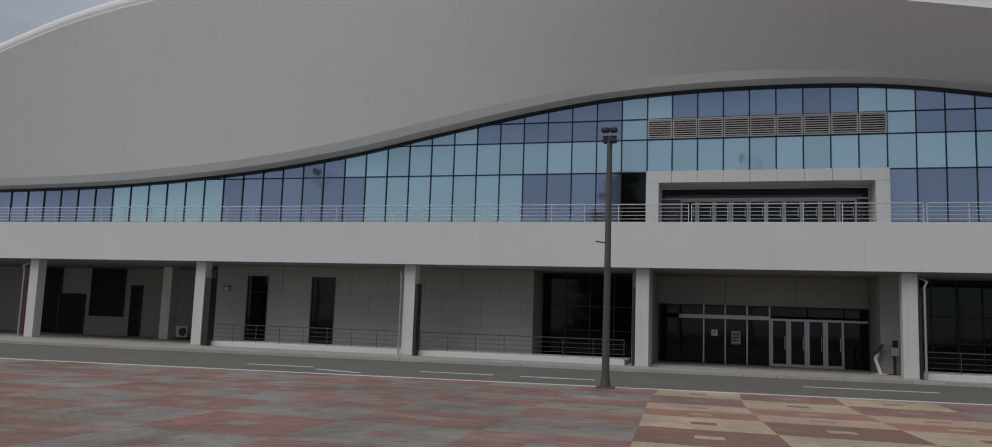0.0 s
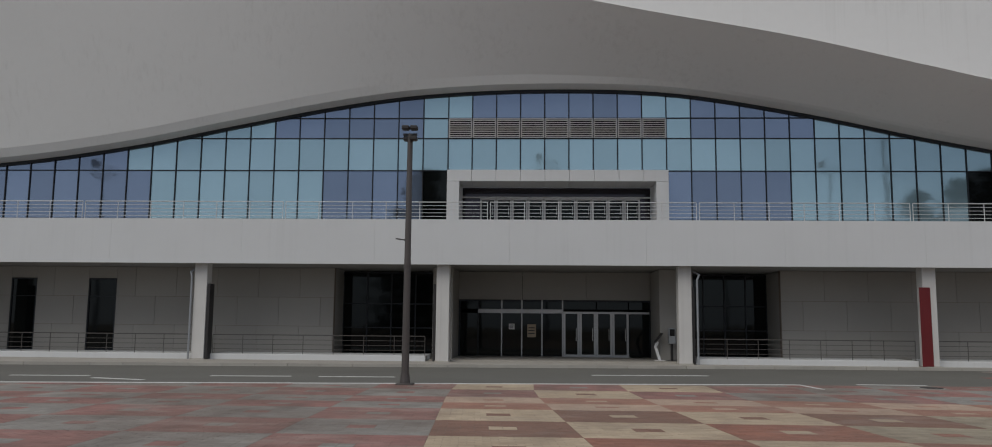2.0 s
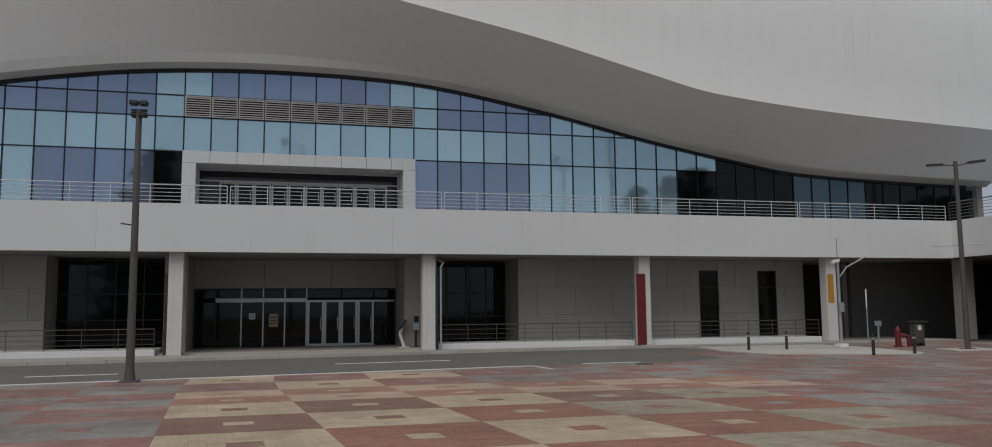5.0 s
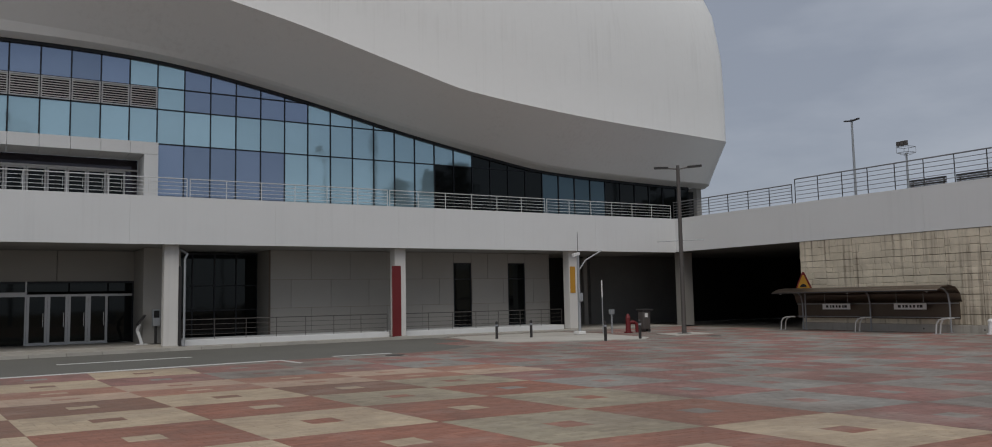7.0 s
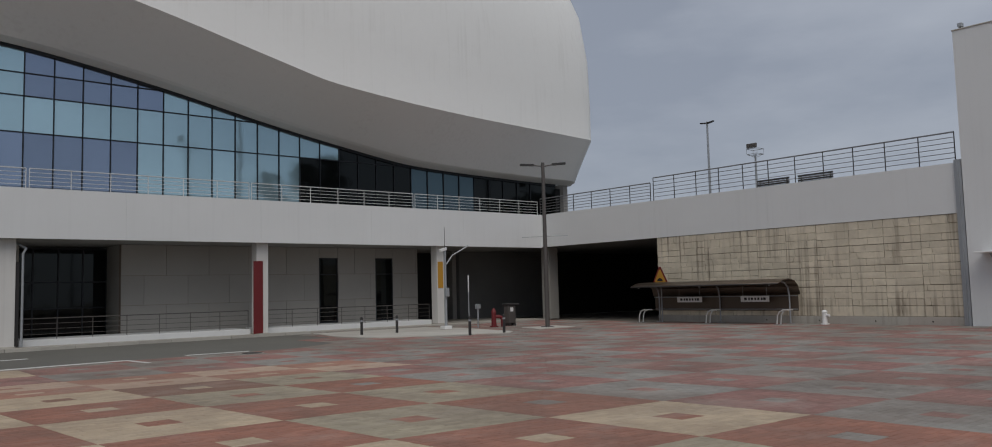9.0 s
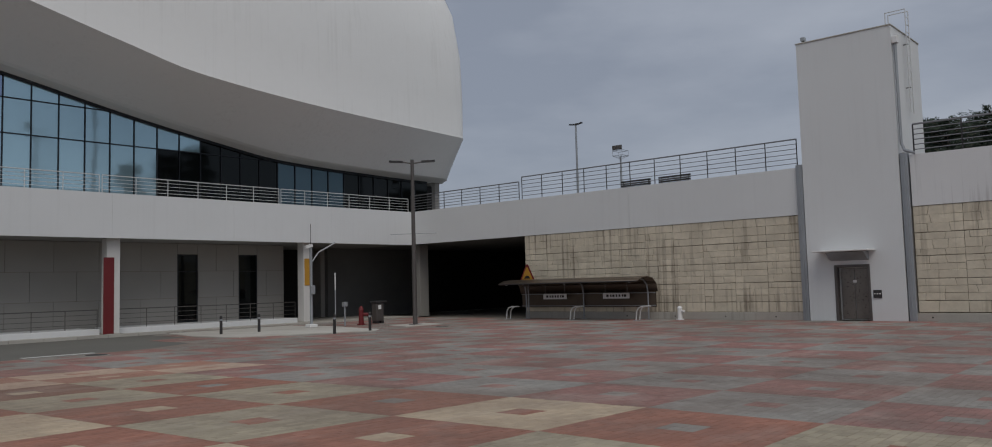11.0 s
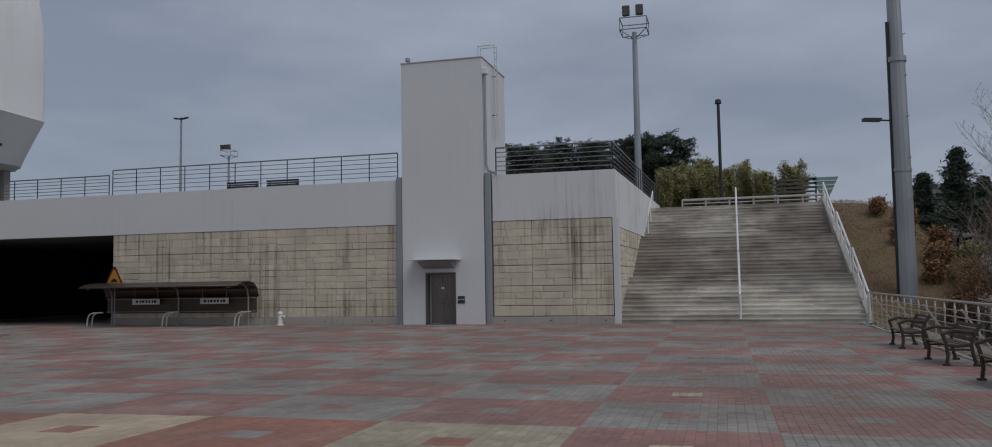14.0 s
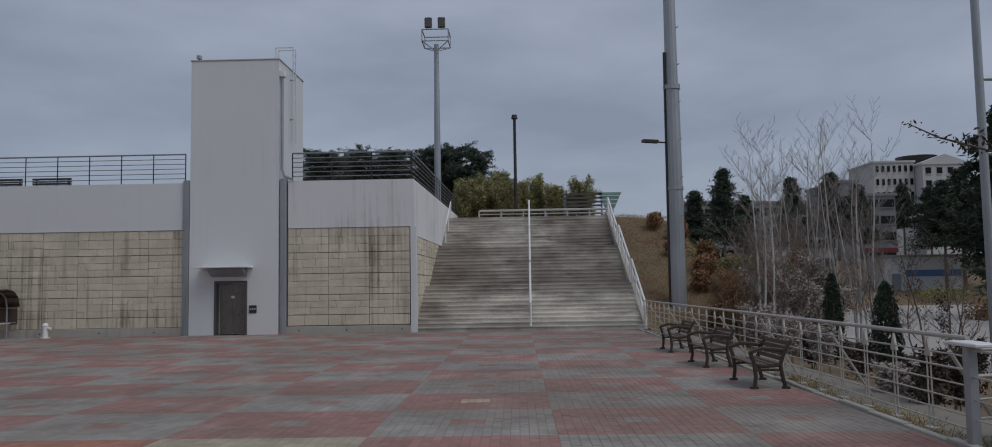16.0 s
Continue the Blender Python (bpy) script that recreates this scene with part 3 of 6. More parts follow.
def slit_window(x0, x1, pale=0.0):
    ob = thing("window", "tall narrow dark window in the ground-floor wall", "window", "slit windows")
    bm = bmesh.new()
    for lo, hi in (((x0, 38.0, 0.3), (x0 + 0.05, 38.1, 3.65)), ((x1 - 0.05, 38.0, 0.3), (x1, 38.1, 3.65)), ((x0 + 0.05, 38.0, 3.6), (x1 - 0.05, 38.1, 3.65)), ((x0 + 0.05, 38.0, 2.78), (x1 - 0.05, 38.1, 2.82)), ((x0 + 0.05, 38.0, 0.3), (x1 - 0.05, 38.1, 0.36))):
        bm_box(bm, lo, hi)
    part("frame", bm, M["mullion"], ob)
    part("pane", box((x0 + 0.05, 38.05, 0.36), (x1 - 0.05, 38.07, 2.78)), M["pane_dark"], ob)
    part("pane", box((x0 + 0.05, 38.05, 2.82), (x1 - 0.05, 38.07, 3.6)), M["pane_dark"], ob)
    # black sheet paints the unlit room behind the slit
    part("backing", box((x0, 38.2, 0.2), (x1, 38.25, 3.7)), M["black"], ob)


WIN = [(-24.37, -23.14, 0.06, 3.65), (-20.64, -19.3, 0.06, 3.65)]
panel_wall("wall_west", -26.2, -9.0, WIN, "grey panelled ground-floor wall with slit windows")
WIN2 = [(21.05, 22.12, 0.06, 3.65), (24.41, 25.5, 0.06, 3.65)]
panel_wall("wall_east", 11.43, 27.15, WIN2, "grey panelled ground-floor wall east of the entrance")
for w in WIN + WIN2:
    slit_window(w[0], w[1])
spot = thing("wall_lamp", "small grey wall lamp beside the slit window", "wall lamp")
part("box", box((-25.65, 37.88, 2.85), (-25.4, 37.998, 3.05), 0.02), M["galv"], spot)
part("hood", box((-25.68, 37.8, 3.05), (-25.37, 37.998, 3.08)), M["dark"], spot)

# returns beside the recessed windows and the entrance
for name, lo, hi in (("wall_return", (-9.3, 38.3, 0.06), (-9.0, 42, 4.19)), ("wall_return", (11.43, 38.3, 0.06), (11.7, 42, 4.19)), ("wall_return", (-26.2, 38.3, 0.06), (-25.9, 45.8, 4.19)), ("wall_return", (26.85, 38.3, 0.06), (27.15, 42, 4.19))):
    solid(name, box(lo, hi), M["panel"], "grey side wall of a recess", "wall", kind="structure")
for lo, hi in (((-4.3, 37.2, 0.06), (-3.4, 40.4, 4.19)), ((5.9, 37.6, 0.06), (7.4, 40.4, 4.19))):
    solid("pier", box(lo, hi, 0.01), M["panel"], "pale panelled pier flanking the entrance", "pier", "entrance piers", kind="structure")


def glazing(name, x0, x1, y, z0, z1, cols, rows, label, mat="pane_dark"):
    ob = thing(name, label, "window", kind="structure")
    for i in range(cols):
        for j in range(len(rows) - 1):
            a, b = x0 + (x1 - x0) * i / cols, x0 + (x1 - x0) * (i + 1) / cols
            part("pane", box((a + 0.03, y, rows[j] + 0.03), (b - 0.03, y + 0.02, rows[j + 1] - 0.03)), M[mat], ob)
    for i in range(cols + 1):
        a = x0 + (x1 - x0) * i / cols
        part("mullion", box((a - 0.03, y - 0.05, z0), (a + 0.03, y + 0.05, z1)), M["mullion"], ob)
    for z in rows:
        part("transom", box((x0, y - 0.045, z - 0.03), (x1, y + 0.045, z + 0.03)), M["mullion"], ob)
    # black sheet in place of the dim interior
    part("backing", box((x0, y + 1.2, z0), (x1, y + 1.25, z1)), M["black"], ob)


glazing("window_west", -9.0, -4.3, 40.0, 0.2, 4.1, 4, (0.2, 1.45, 2.6, 4.1), "recessed dark window wall with a green tint")
glazing("window_east", 7.4, 11.43, 40.3, 0.2, 4.1, 4, (0.2, 1.45, 2.6, 4.1), "recessed dark window wall with a green tint")

# entrance
ent = thing("entrance", "recessed glazed entrance with sliding and swing doors under a panelled header", "entrance", kind="structure")
for k in range(3):
    a = -3.4 + k * 3.1
    part("header_panel", box((a + 0.01, 40.3, 2.86), (a + 3.09, 40.5, 4.19), 0.006), M["panel"], ent)
part("floor_slab", box((-4.3, 35.9, 0.0), (7.4, 41, 0.12), 0.01), M["concrete"], ent)
cuts = [-3.35, -2.45, -1.3, -0.32, 0.66, 1.66]
for a, b in zip(cuts, cuts[1:]):
    part("pane", box((a + 0.03, 40.5, 0.15), (b - 0.03, 40.52, 2.2)), M["pane_dark"], ent)
for a in cuts + [5.88]:
    part("mullion", box((a - 0.03, 40.44, 0.12), (a + 0.03, 40.56, 2.86)), M["alu"] if a > -2 else M["mullion"], ent)
part("canopy_bar", box((-2.45, 40.35, 2.2), (1.66, 40.55, 2.4), 0.01), M["alu"], ent, "silver sliding-door header")
part("transom", box((-3.35, 40.45, 2.78), (5.88, 40.55, 2.86)), M["mullion"], ent)
part("transom", box((1.69, 40.45, 2.2), (5.85, 40.55, 2.3)), M["alu"], ent)
for a, b in ((-3.35, -2.45), (-2.45, -0.3), (-0.3, 1.66), (1.66, 3.3), (3.3, 4.85), (4.85, 5.88)):
    part("pane", box((a + 0.03, 40.5, 2.41), (b - 0.03, 40.52, 2.77)), M["pane_dark"], ent)
part("pane", box((4.9, 40.5, 0.15), (5.85, 40.52, 2.2)), M["pane_dark"], ent)
for k in range(4):
    x = 1.7 + k * 0.79
    leaf = part("door", box((x + 0.02, 40.5, 0.13), (x + 0.76, 40.53, 2.2)), M["pane_dark"], ent, "dark glazed swing door")
    for lo, hi in (((x, 40.45, 0.12), (x + 0.1, 40.495, 2.2)), ((x + 0.68, 40.45, 0.12), (x + 0.78, 40.495, 2.2)), ((x + 0.1, 40.45, 0.12), (x + 0.68, 40.495, 0.24))):
        part("frame", box(lo, hi), M["alu"], leaf)
    part("handle", tube((x + 0.62, 40.42, 0.9), (x + 0.62, 40.42, 1.5), 0.015), M["steel"], leaf)
# lobby darkness is a plain black sheet
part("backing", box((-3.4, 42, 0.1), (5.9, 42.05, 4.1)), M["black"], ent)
# black returns and dark strips added to stop daylight leaking round the glazing
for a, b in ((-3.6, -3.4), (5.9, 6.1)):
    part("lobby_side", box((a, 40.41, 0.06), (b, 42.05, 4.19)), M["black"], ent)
for a, b in ((-3.4, -3.38), (5.85, 5.9)):
    part("edge_trim", box((a, 40.42, 0.12), (b, 40.6, 2.86)), M["mullion"], ent)
for x0, z0, w, h, m in ((-0.95, 1.42, 0.28, 0.28, "whitepaint"), (-0.05, 1.05, 0.42, 0.62, "cream")):
    sheet = solid("notice", box((x0, 40.485, z0), (x0 + w, 40.49, z0 + h)), M[m], "paper notice taped to the glass door", "notice", "door notices")
    for k in range(3):
        part("text_line", box((x0 + 0.05, 40.48, z0 + h * (0.25 + 0.22 * k)), (x0 + w - 0.07, 40.484, z0 + h * (0.33 + 0.22 * k))), M["dark"], sheet)

# raised walk with railings
for a, b in ((-24.9, -14.6), (-13.8, -4.4), (7.1, 16.35), (17.1, 26.4)):
    solid("ramp", box((a, 35.65, 0.0), (b, 37.98, 0.3), 0.015), M["render"], "white concrete ramp edge along the ground-floor wall", "ramp", "raised walks", kind="structure")
    railing("ramp_railing", (a + 0.05, 35.8, 0.3), (b - 0.05, 35.8, 0.3), 0.82, 1.3, 4, "thin dark steel railing on the ramp edge", "ramp railings", 0.013, mats=("pole", "pole"))

# stands by the entrance
st = thing("sign_lectern", "slanted white information stand beside the entrance", "information stand", at=(5.75, 37.3, 0.12))
part("post", bm_bar(bm_bar(bmesh.new(), (0.1, 0, 0), (-0.1, 0, 0.62), 0.06, 0.12), (-0.1, 0, 0.6), (0.0, 0, 0.85), 0.06, 0.12), M["whitepaint"], st)
part("foot", box((-0.15, -0.2, 0), (0.3, 0.2, 0.03)), M["whitepaint"], st)
part("panel", bm_bar(bmesh.new(), (-0.12, 0, 0.8), (0.2, 0, 1.22), 0.45, 0.05), M["dark"], st, "dark display panel")
st = thing("ticket_stand", "grey machine stand beside the entrance pier", "stand", at=(6.35, 37.3, 0.12))
part("body", box((-0.12, -0.15, 0.75), (0.18, 0.15, 1.45), 0.02), M["galv"], st)
part("post", box((-0.02, -0.05, 0.02), (0.08, 0.05, 0.75)), M["dark"], st)
part("foot", box((-0.2, -0.2, 0), (0.25, 0.2, 0.02)), M["dark"], st)
part("screen", box((-0.08, -0.16, 1.1), (0.14, -0.151, 1.4)), M["black"], st)

# ---- dim spaces under the deck ----
solid("wall_rear", box((-70, 43, 0), (-26, 43.3, DECK_LO - 0.01)), M["panel"], "pale wall at the back of the covered yard", "wall", kind="structure")
# openings are black sheets on the solid wall, painting their dark depth
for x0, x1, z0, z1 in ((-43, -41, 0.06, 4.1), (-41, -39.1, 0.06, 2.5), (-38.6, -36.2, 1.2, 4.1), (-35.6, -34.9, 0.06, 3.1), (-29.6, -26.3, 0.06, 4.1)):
    ob = thing("doorway", "black sheet painting a dark opening under the deck", "doorway", "dark doorways")
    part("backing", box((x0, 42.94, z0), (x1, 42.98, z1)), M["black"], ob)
    bm = bmesh.new()
    for lo, hi in (((x0 - 0.06, 42.9, z0), (x0, 42.99, z1)), ((x1, 42.9, z0), (x1 + 0.06, 42.99, z1)), ((x0 - 0.06, 42.9, z1), (x1 + 0.06, 42.99, z1 + 0.06))):
        bm_box(bm, lo, hi)
    part("frame", bm, M["mullion"], ob)
for x in (-32.2, -31.2):
    ac = thing("condenser", "pale outdoor air-conditioner unit against the rear wall", "air conditioner", "condensers", at=(x, 42.3, 0.06))
    part("case", box((-0.4, -0.2, 0.08), (0.4, 0.2, 0.75), 0.02), M["whitepaint"], ac)
    part("fan_grille", tube((0.08, -0.22, 0.42), (0.08, -0.2, 0.42), 0.26, 0.26, 16), M["dark"], ac)
    part("foot", box((-0.35, -0.18, 0), (0.35, 0.18, 0.08)), M["dark"], ac)
# walls coloured near-black for deep shade; tunnel walls are added to shut out sky
solid("wall_rear_dark", box((39.6, 40.05, 0), (62, 40.35, DECK_LO - 0.01)), M["black"], "back wall of the underpass, blackened for deep shade", "wall", kind="structure")
solid("wall_rear_east", box((31.6, 40, 0), (39.6, 40.3, DECK_LO - 0.01)), M["under"], "grey wall beside the underpass, darkened for shade", "wall", kind="structure")
solid("wall_void", box((27.15, 42, 0), (31.6, 42.3, DECK_LO - 0.01)), M["black"], "back wall of the covered yard, blackened for deep shade", "wall", kind="structure")
solid("wall_return", box((31.3, 40.3, 0), (31.6, 42, DECK_LO - 0.01)), M["panel"], "grey side wall of a recess", "wall", kind="structure")
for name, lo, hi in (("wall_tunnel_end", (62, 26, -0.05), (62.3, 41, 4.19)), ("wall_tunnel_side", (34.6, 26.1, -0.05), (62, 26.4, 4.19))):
    solid(name, box(lo, hi), M["black"], "added underpass wall, blackened for deep shade", "wall", kind="structure")
# black wall added at the yard's open end to keep it dim
solid("wall_yard_end", box((-70.3, 27, -0.05), (-70, 45, 4.19)), M["black"], "added end wall of the covered yard, blackened for shade", "wall", kind="structure")

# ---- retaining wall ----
# slab takes the darkened concrete so the underpass ceiling reads as shaded
solid("deck_side", prism([(SIDE_X + 0.16, 2.96), (110, 2.96), (110, 70), (39.3, 70), (39.3, 50), (SIDE_X + 0.16, 50)], "z", DECK_LO, DECK_HI - 0.3), M["under"], "concrete slab of the upper terrace, darkened for underpass shade", "terrace", kind="structure")
side = bpy.data.objects["deck_side"]
for a, b in ((2.8, 7.85), (12.05, 20.0), (20.0, 26.4), (26.4, 35.16)):
    part("fascia", box((SIDE_X, a + 0.003, DECK_LO), (SIDE_X + 0.25, b - 0.003, DECK_HI)), M["render_old"] if b < 9 else M["render"], side, "white rendered parapet with rain streaks")
beside = part("fascia", box((SIDE_X + 0.25, 2.8, 3.85), (51.5, 3.0, DECK_HI)), M["render_old"], side, "white rendered parapet beside the stairs")
part("corner_post", box((SIDE_X - 0.01, 2.7, 0), (SIDE_X + 0.2, 2.95, DECK_LO), 0.01), M["render"], side, "white corner strip of the stone wall")
wall = thing("wall_stone", "rain-streaked buff split-stone retaining wall over a concrete base", "retaining wall", kind="structure")
for a, b in ((3.0, 8.15), (11.83, 26.4)):
    part("core", box((SIDE_X + 0.1, a, 0), (34.6, b, DECK_LO - 0.004)), M["stone_gap"], wall)
part("base", box((SIDE_X - 0.03, 11.9, -0.05), (SIDE_X + 0.079, 26.4, 0.32), 0.01), M["concrete"], wall, "bare concrete base course")
part("base", box((SIDE_X - 0.03, 2.95, -0.05), (SIDE_X + 0.079, 8.0, 0.3), 0.01), M["concrete"], wall, "bare concrete base course")
COURSES = (0.32, 0.74, 1.54, 2.37, 3.21, DECK_LO - 0.005)


def stone_panel(rng, w, h):
    """A precast panel whose face imitates irregular split stones, lying in the y-z plane and facing -x."""
    bm = bmesh.new()
    bands = 3 if h > 0.5 else 1
    cut = [0] + [h * (k + 1) / bands + (rng.uniform(-0.05, 0.05) if k + 1 < bands else 0) for k in range(bands)]
    slab = [bm.verts.new(p) for p in ((-0.03, 0, 0), (-0.03, w, 0), (-0.03, w, h), (-0.03, 0, h), (0.02, 0, 0), (0.02, w, 0), (0.02, w, h), (0.02, 0, h))]
    for i in range(4):
        bm.faces.new((slab[i], slab[(i + 1) % 4], slab[(i + 1) % 4 + 4], slab[i + 4]))
    bm.faces.new(slab[:4])
    for face in bm.faces:
        face.material_index = 1
    for z0, z1 in zip(cut, cut[1:]):
        y, lean = 0.0, 0.0
        while y < w - 1e-6:
            y1 = min(w, y + rng.uniform(0.35, 1.2))
            if w - y1 < 0.12:
                y1 = w
            d = 0.05 + rng.uniform(0.0, 0.007)
            j = lambda: rng.uniform(-0.014, 0.014)
            g = 0.004
            turn = rng.uniform(-0.035, 0.035) if y1 < w else 0.0
            tilt = rng.uniform(-0.03, 0.03)
            back = [(-0.038, y + g - lean, z0 + g), (-0.038, y1 - g - turn, z0 + g), (-0.038, y1 - g + turn, z1 - g), (-0.038, y + g + lean, z1 - g)]
            q = 0.011
            front = [(-d + j() * 0.5, y + q - lean + j(), z0 + q + j()), (-d + j() * 0.5, y1 - q - turn + j(), z0 + q + j()), (-d + j() * 0.5, y1 - q + turn + j(), z1 - q + j()), (-d + j() * 0.5, y + q + lean + j(), z1 - q + j())]
            lean = turn
            mid = Vector((-d - rng.uniform(-0.004, 0.01), (y + y1) / 2 + j(), (z0 + z1) / 2 + j()))
            vb, vf = [bm.verts.new(p) for p in back], [bm.verts.new(p) for p in front]
            vm = bm.verts.new(mid)
            for i in range(4):
                k = (i + 1) % 4
                bm.faces.new((vb[i], vb[k], vf[k], vf[i]))
                bm.faces.new((vf[i], vf[k], vm))
            y = y1
    bmesh.ops.recalc_face_normals(bm, faces=bm.faces)
    return bm


rng = random.Random(11)
STONES = {}
for r, (z0, z1) in enumerate(zip(COURSES, COURSES[1:])):
    for a, b in ((2.97, 7.85), (12.05, 26.35)):
        k = round((b - a) / 1.5)
        w = (b - a) / k
        for i in range(k):
            key = (r == 0, round(w, 3), rng.randrange(6))
            if key not in STONES:
                STONES[key] = {}
            if r not in STONES[key]:
                STONES[key][r] = mesh_from("stone_panel", stone_panel(rng, w - 0.005, z1 - z0 - 0.014), (M["stone"], M["stone_gap"]))
            ob = part("stone_panel", STONES[key][r], None, wall)
            ob.location = (SIDE_X + 0.08, a + i * w + 0.008, z0 + 0.008)
for y in (3.3, 5.5, 7.4, 13.2, 15.4, 17.8, 20.3, 22.7):
    part("weep_hole", tube((SIDE_X - 0.036, y, 0.14), (SIDE_X + 0.02, y, 0.14), 0.03), M["black"], wall)
# the side of the wall along the stairs, a little out of square
SKEW = Matrix.Translation((34.05, 2.8, 0)) @ pose(0, 0, 0, 0, 0, -1.5) @ Matrix.Translation((-34.05, -2.8, 0))
flank = thing("wall_flank", "buff split-stone wall beside the stairs", "retaining wall", kind="structure")
part("core", box((SIDE_X + 0.2, 2.86, 0), (43.0, 2.97, 3.86)), M["stone_gap"], flank)
for r, (z0, z1) in enumerate(zip((0.0, 0.6, 1.44, 2.28, 3.12), (0.6, 1.44, 2.28, 3.12, 3.84))):
    for i in range(6):
        ob = part("stone_panel", stone_panel(rng, 1.28, z1 - z0 - 0.016), (M["stone"], M["stone_gap"]), flank)
        ob.matrix_basis = Matrix.Translation((SIDE_X + 0.22 + i * 1.3, 2.86, z0 + 0.008)) @ pose(0, 0, 0, 0, 0, 90) @ Matrix.Diagonal((1, -1, 1, 1))
flank.matrix_basis = SKEW
beside.matrix_basis = SKEW

# ---- lift tower ----
TX, TY0, TY1, TZ = SIDE_X - 0.1, 8.2, 11.78, 11.05
tower = thing("lift_tower", "tall plain white lift tower standing in the retaining wall", "lift tower")
bm = bmesh.new()
bm_box(bm, (TX, TY0, 2.12), (37.4, TY1, TZ))
part("shaft", bm, M["render"], tower, "smooth white rendered shaft")
part("pier", box((TX, TY0, 0), (37.4, 9.5, 2.12)), M["render"], tower)
part("pier", box((TX, 10.7, 0), (37.4, TY1, 2.12)), M["render"], tower)
part("roof_cap", box((TX - 0.03, TY0 - 0.03, TZ), (37.43, TY1 + 0.03, TZ + 0.05), 0.01), M["kerb"], tower)
for y in (TY0 - 0.3, TY1 + 0.03):
    part("side_channel", box((TX + 0.02, y, 0), (TX + 0.3, y + 0.26, 6.2), 0.01), M["galv"], tower, "grey steel cover strip at the tower's edge")
    part("channel_rib", box((TX - 0.02, y + 0.1, 0), (TX + 0.02, y + 0.16, 6.2)), M["galv"], tower)
door = part("lift_door", box((TX + 0.28, 9.5, 0.02), (TX + 0.32, 10.7, 2.1)), M["steel"], tower, "brushed steel lift door")
for y0, y1 in ((9.56, 10.08), (10.1, 10.6)):
    part("leaf", box((TX + 0.24, y0, 0.05), (TX + 0.275, y1, 2.0), 0.006), M["doorsteel"], door)
part("notice", box((TX + 0.225, 10.02, 1.45), (TX + 0.236, 10.16, 1.55)), M["whitepaint"], door)
for lo, hi in (((TX - 0.03, 10.66, 0), (TX + 0.25, 10.76, 2.14)), ((TX - 0.03, 9.44, 0), (TX + 0.25, 9.54, 2.14)), ((TX - 0.03, 9.54, 2.04), (TX + 0.25, 10.66, 2.14))):
    part("door_frame", box(lo, hi, 0.008), M["pole"], tower)
part("canopy", box((TX - 0.9, 9.2, 2.64), (TX, 11.26, 2.7), 0.012), M["whitepaint"], tower, "thin pale canopy over the lift door")
part("canopy_bracket", prism([(TX, 2.3), (TX, 2.62), (TX - 0.62, 2.62), (TX - 0.3, 2.4)], "y", 9.45, 10.85), M["galv"], tower, "grey tapered canopy support")
part("call_panel", box((TX - 0.04, 9.06, 0.86), (TX, 9.36, 1.16), 0.01), M["dark"], tower, "dark call-button panel")
for k in range(3):
    part("button", tube((TX - 0.055, 9.12 + 0.09 * k, 1.02), (TX - 0.04, 9.12 + 0.09 * k, 1.02), 0.025), M["whitepaint"], tower)
pipe = bm_path(bmesh.new(), [(TX + 0.12, TY0 - 0.1, 10.35), (TX + 0.12, TY0 - 0.1, 6.6), (TX + 0.1, TY0 - 0.2, 6.3), (TX + 0.05, TY0 - 0.55, 6.16)], 0.055)
part("downpipe", pipe, M["galv"], tower, "grey downpipe from a rain hopper")
part("rain_hopper", box((TX + 0.0, TY0 - 0.22, 10.35), (TX + 0.26, TY0 - 0.001, 10.62), 0.02), M["whitepaint"], tower)
lad = part("ladder", bm_path(bmesh.new(), [(35.1, TY0 - 0.18, 7.9), (35.1, TY0 - 0.18, 11.95), (35.1, TY0 + 0.55, 11.95), (35.1, TY0 + 0.55, TZ)], 0.022, 6), M["steel"], tower, "steel roof ladder with a hoop over the parapet")
part("stile", bm_path(bmesh.new(), [(35.5, TY0 - 0.18, 7.9), (35.5, TY0 - 0.18, 11.95), (35.5, TY0 + 0.55, 11.95), (35.5, TY0 + 0.55, TZ)], 0.022, 6), M["steel"], lad)
for k in range(13):
    part("rung", tube((35.1, TY0 - 0.18, 8.05 + k * 0.3), (35.5, TY0 - 0.18, 8.05 + k * 0.3), 0.014, None, 6), M["steel"], lad)
for z in (8.9, 10.6):
    part("bracket", tube((35.3, TY0 - 0.18, z), (35.3, TY0, z), 0.02, None, 6), M["dark"], lad)
fl = thing("roof_lamp", "small grey floodlight on the tower's roof edge", "floodlight", at=(TX + 0.25, TY1 - 0.22, TZ + 0.05))
part("stem", tube((0, 0, 0), (0, 0, 0.12), 0.025), M["dark"], fl)
part("head", box((-0.1, -0.09, 0.1), (0.08, 0.09, 0.26), 0.02), M["galv"], fl)

# ---- bicycle shelter ----
sh = thing("bike_shelter", "bronze curved-roof bicycle shelter against the stone wall", "bicycle shelter", at=(0, 0, 0))
SY = (18.95, 22.5, 26.05)
prof = [(31.85, 1.72), (32.2, 1.86), (32.7, 1.92), (33.15, 1.84), (33.45, 1.6), (33.56, 1.25)]
bm = bmesh.new()
for (xa, za), (xb, zb) in zip(prof, prof[1:]):
    bm_prism(bm, [(xa, za), (xb, zb), (xb, zb + 0.03), (xa, za + 0.03)], "y", 18.5, 26.5)
part("roof", bm, M["brownroof"], sh, "translucent bronze curved roof sheet", True)
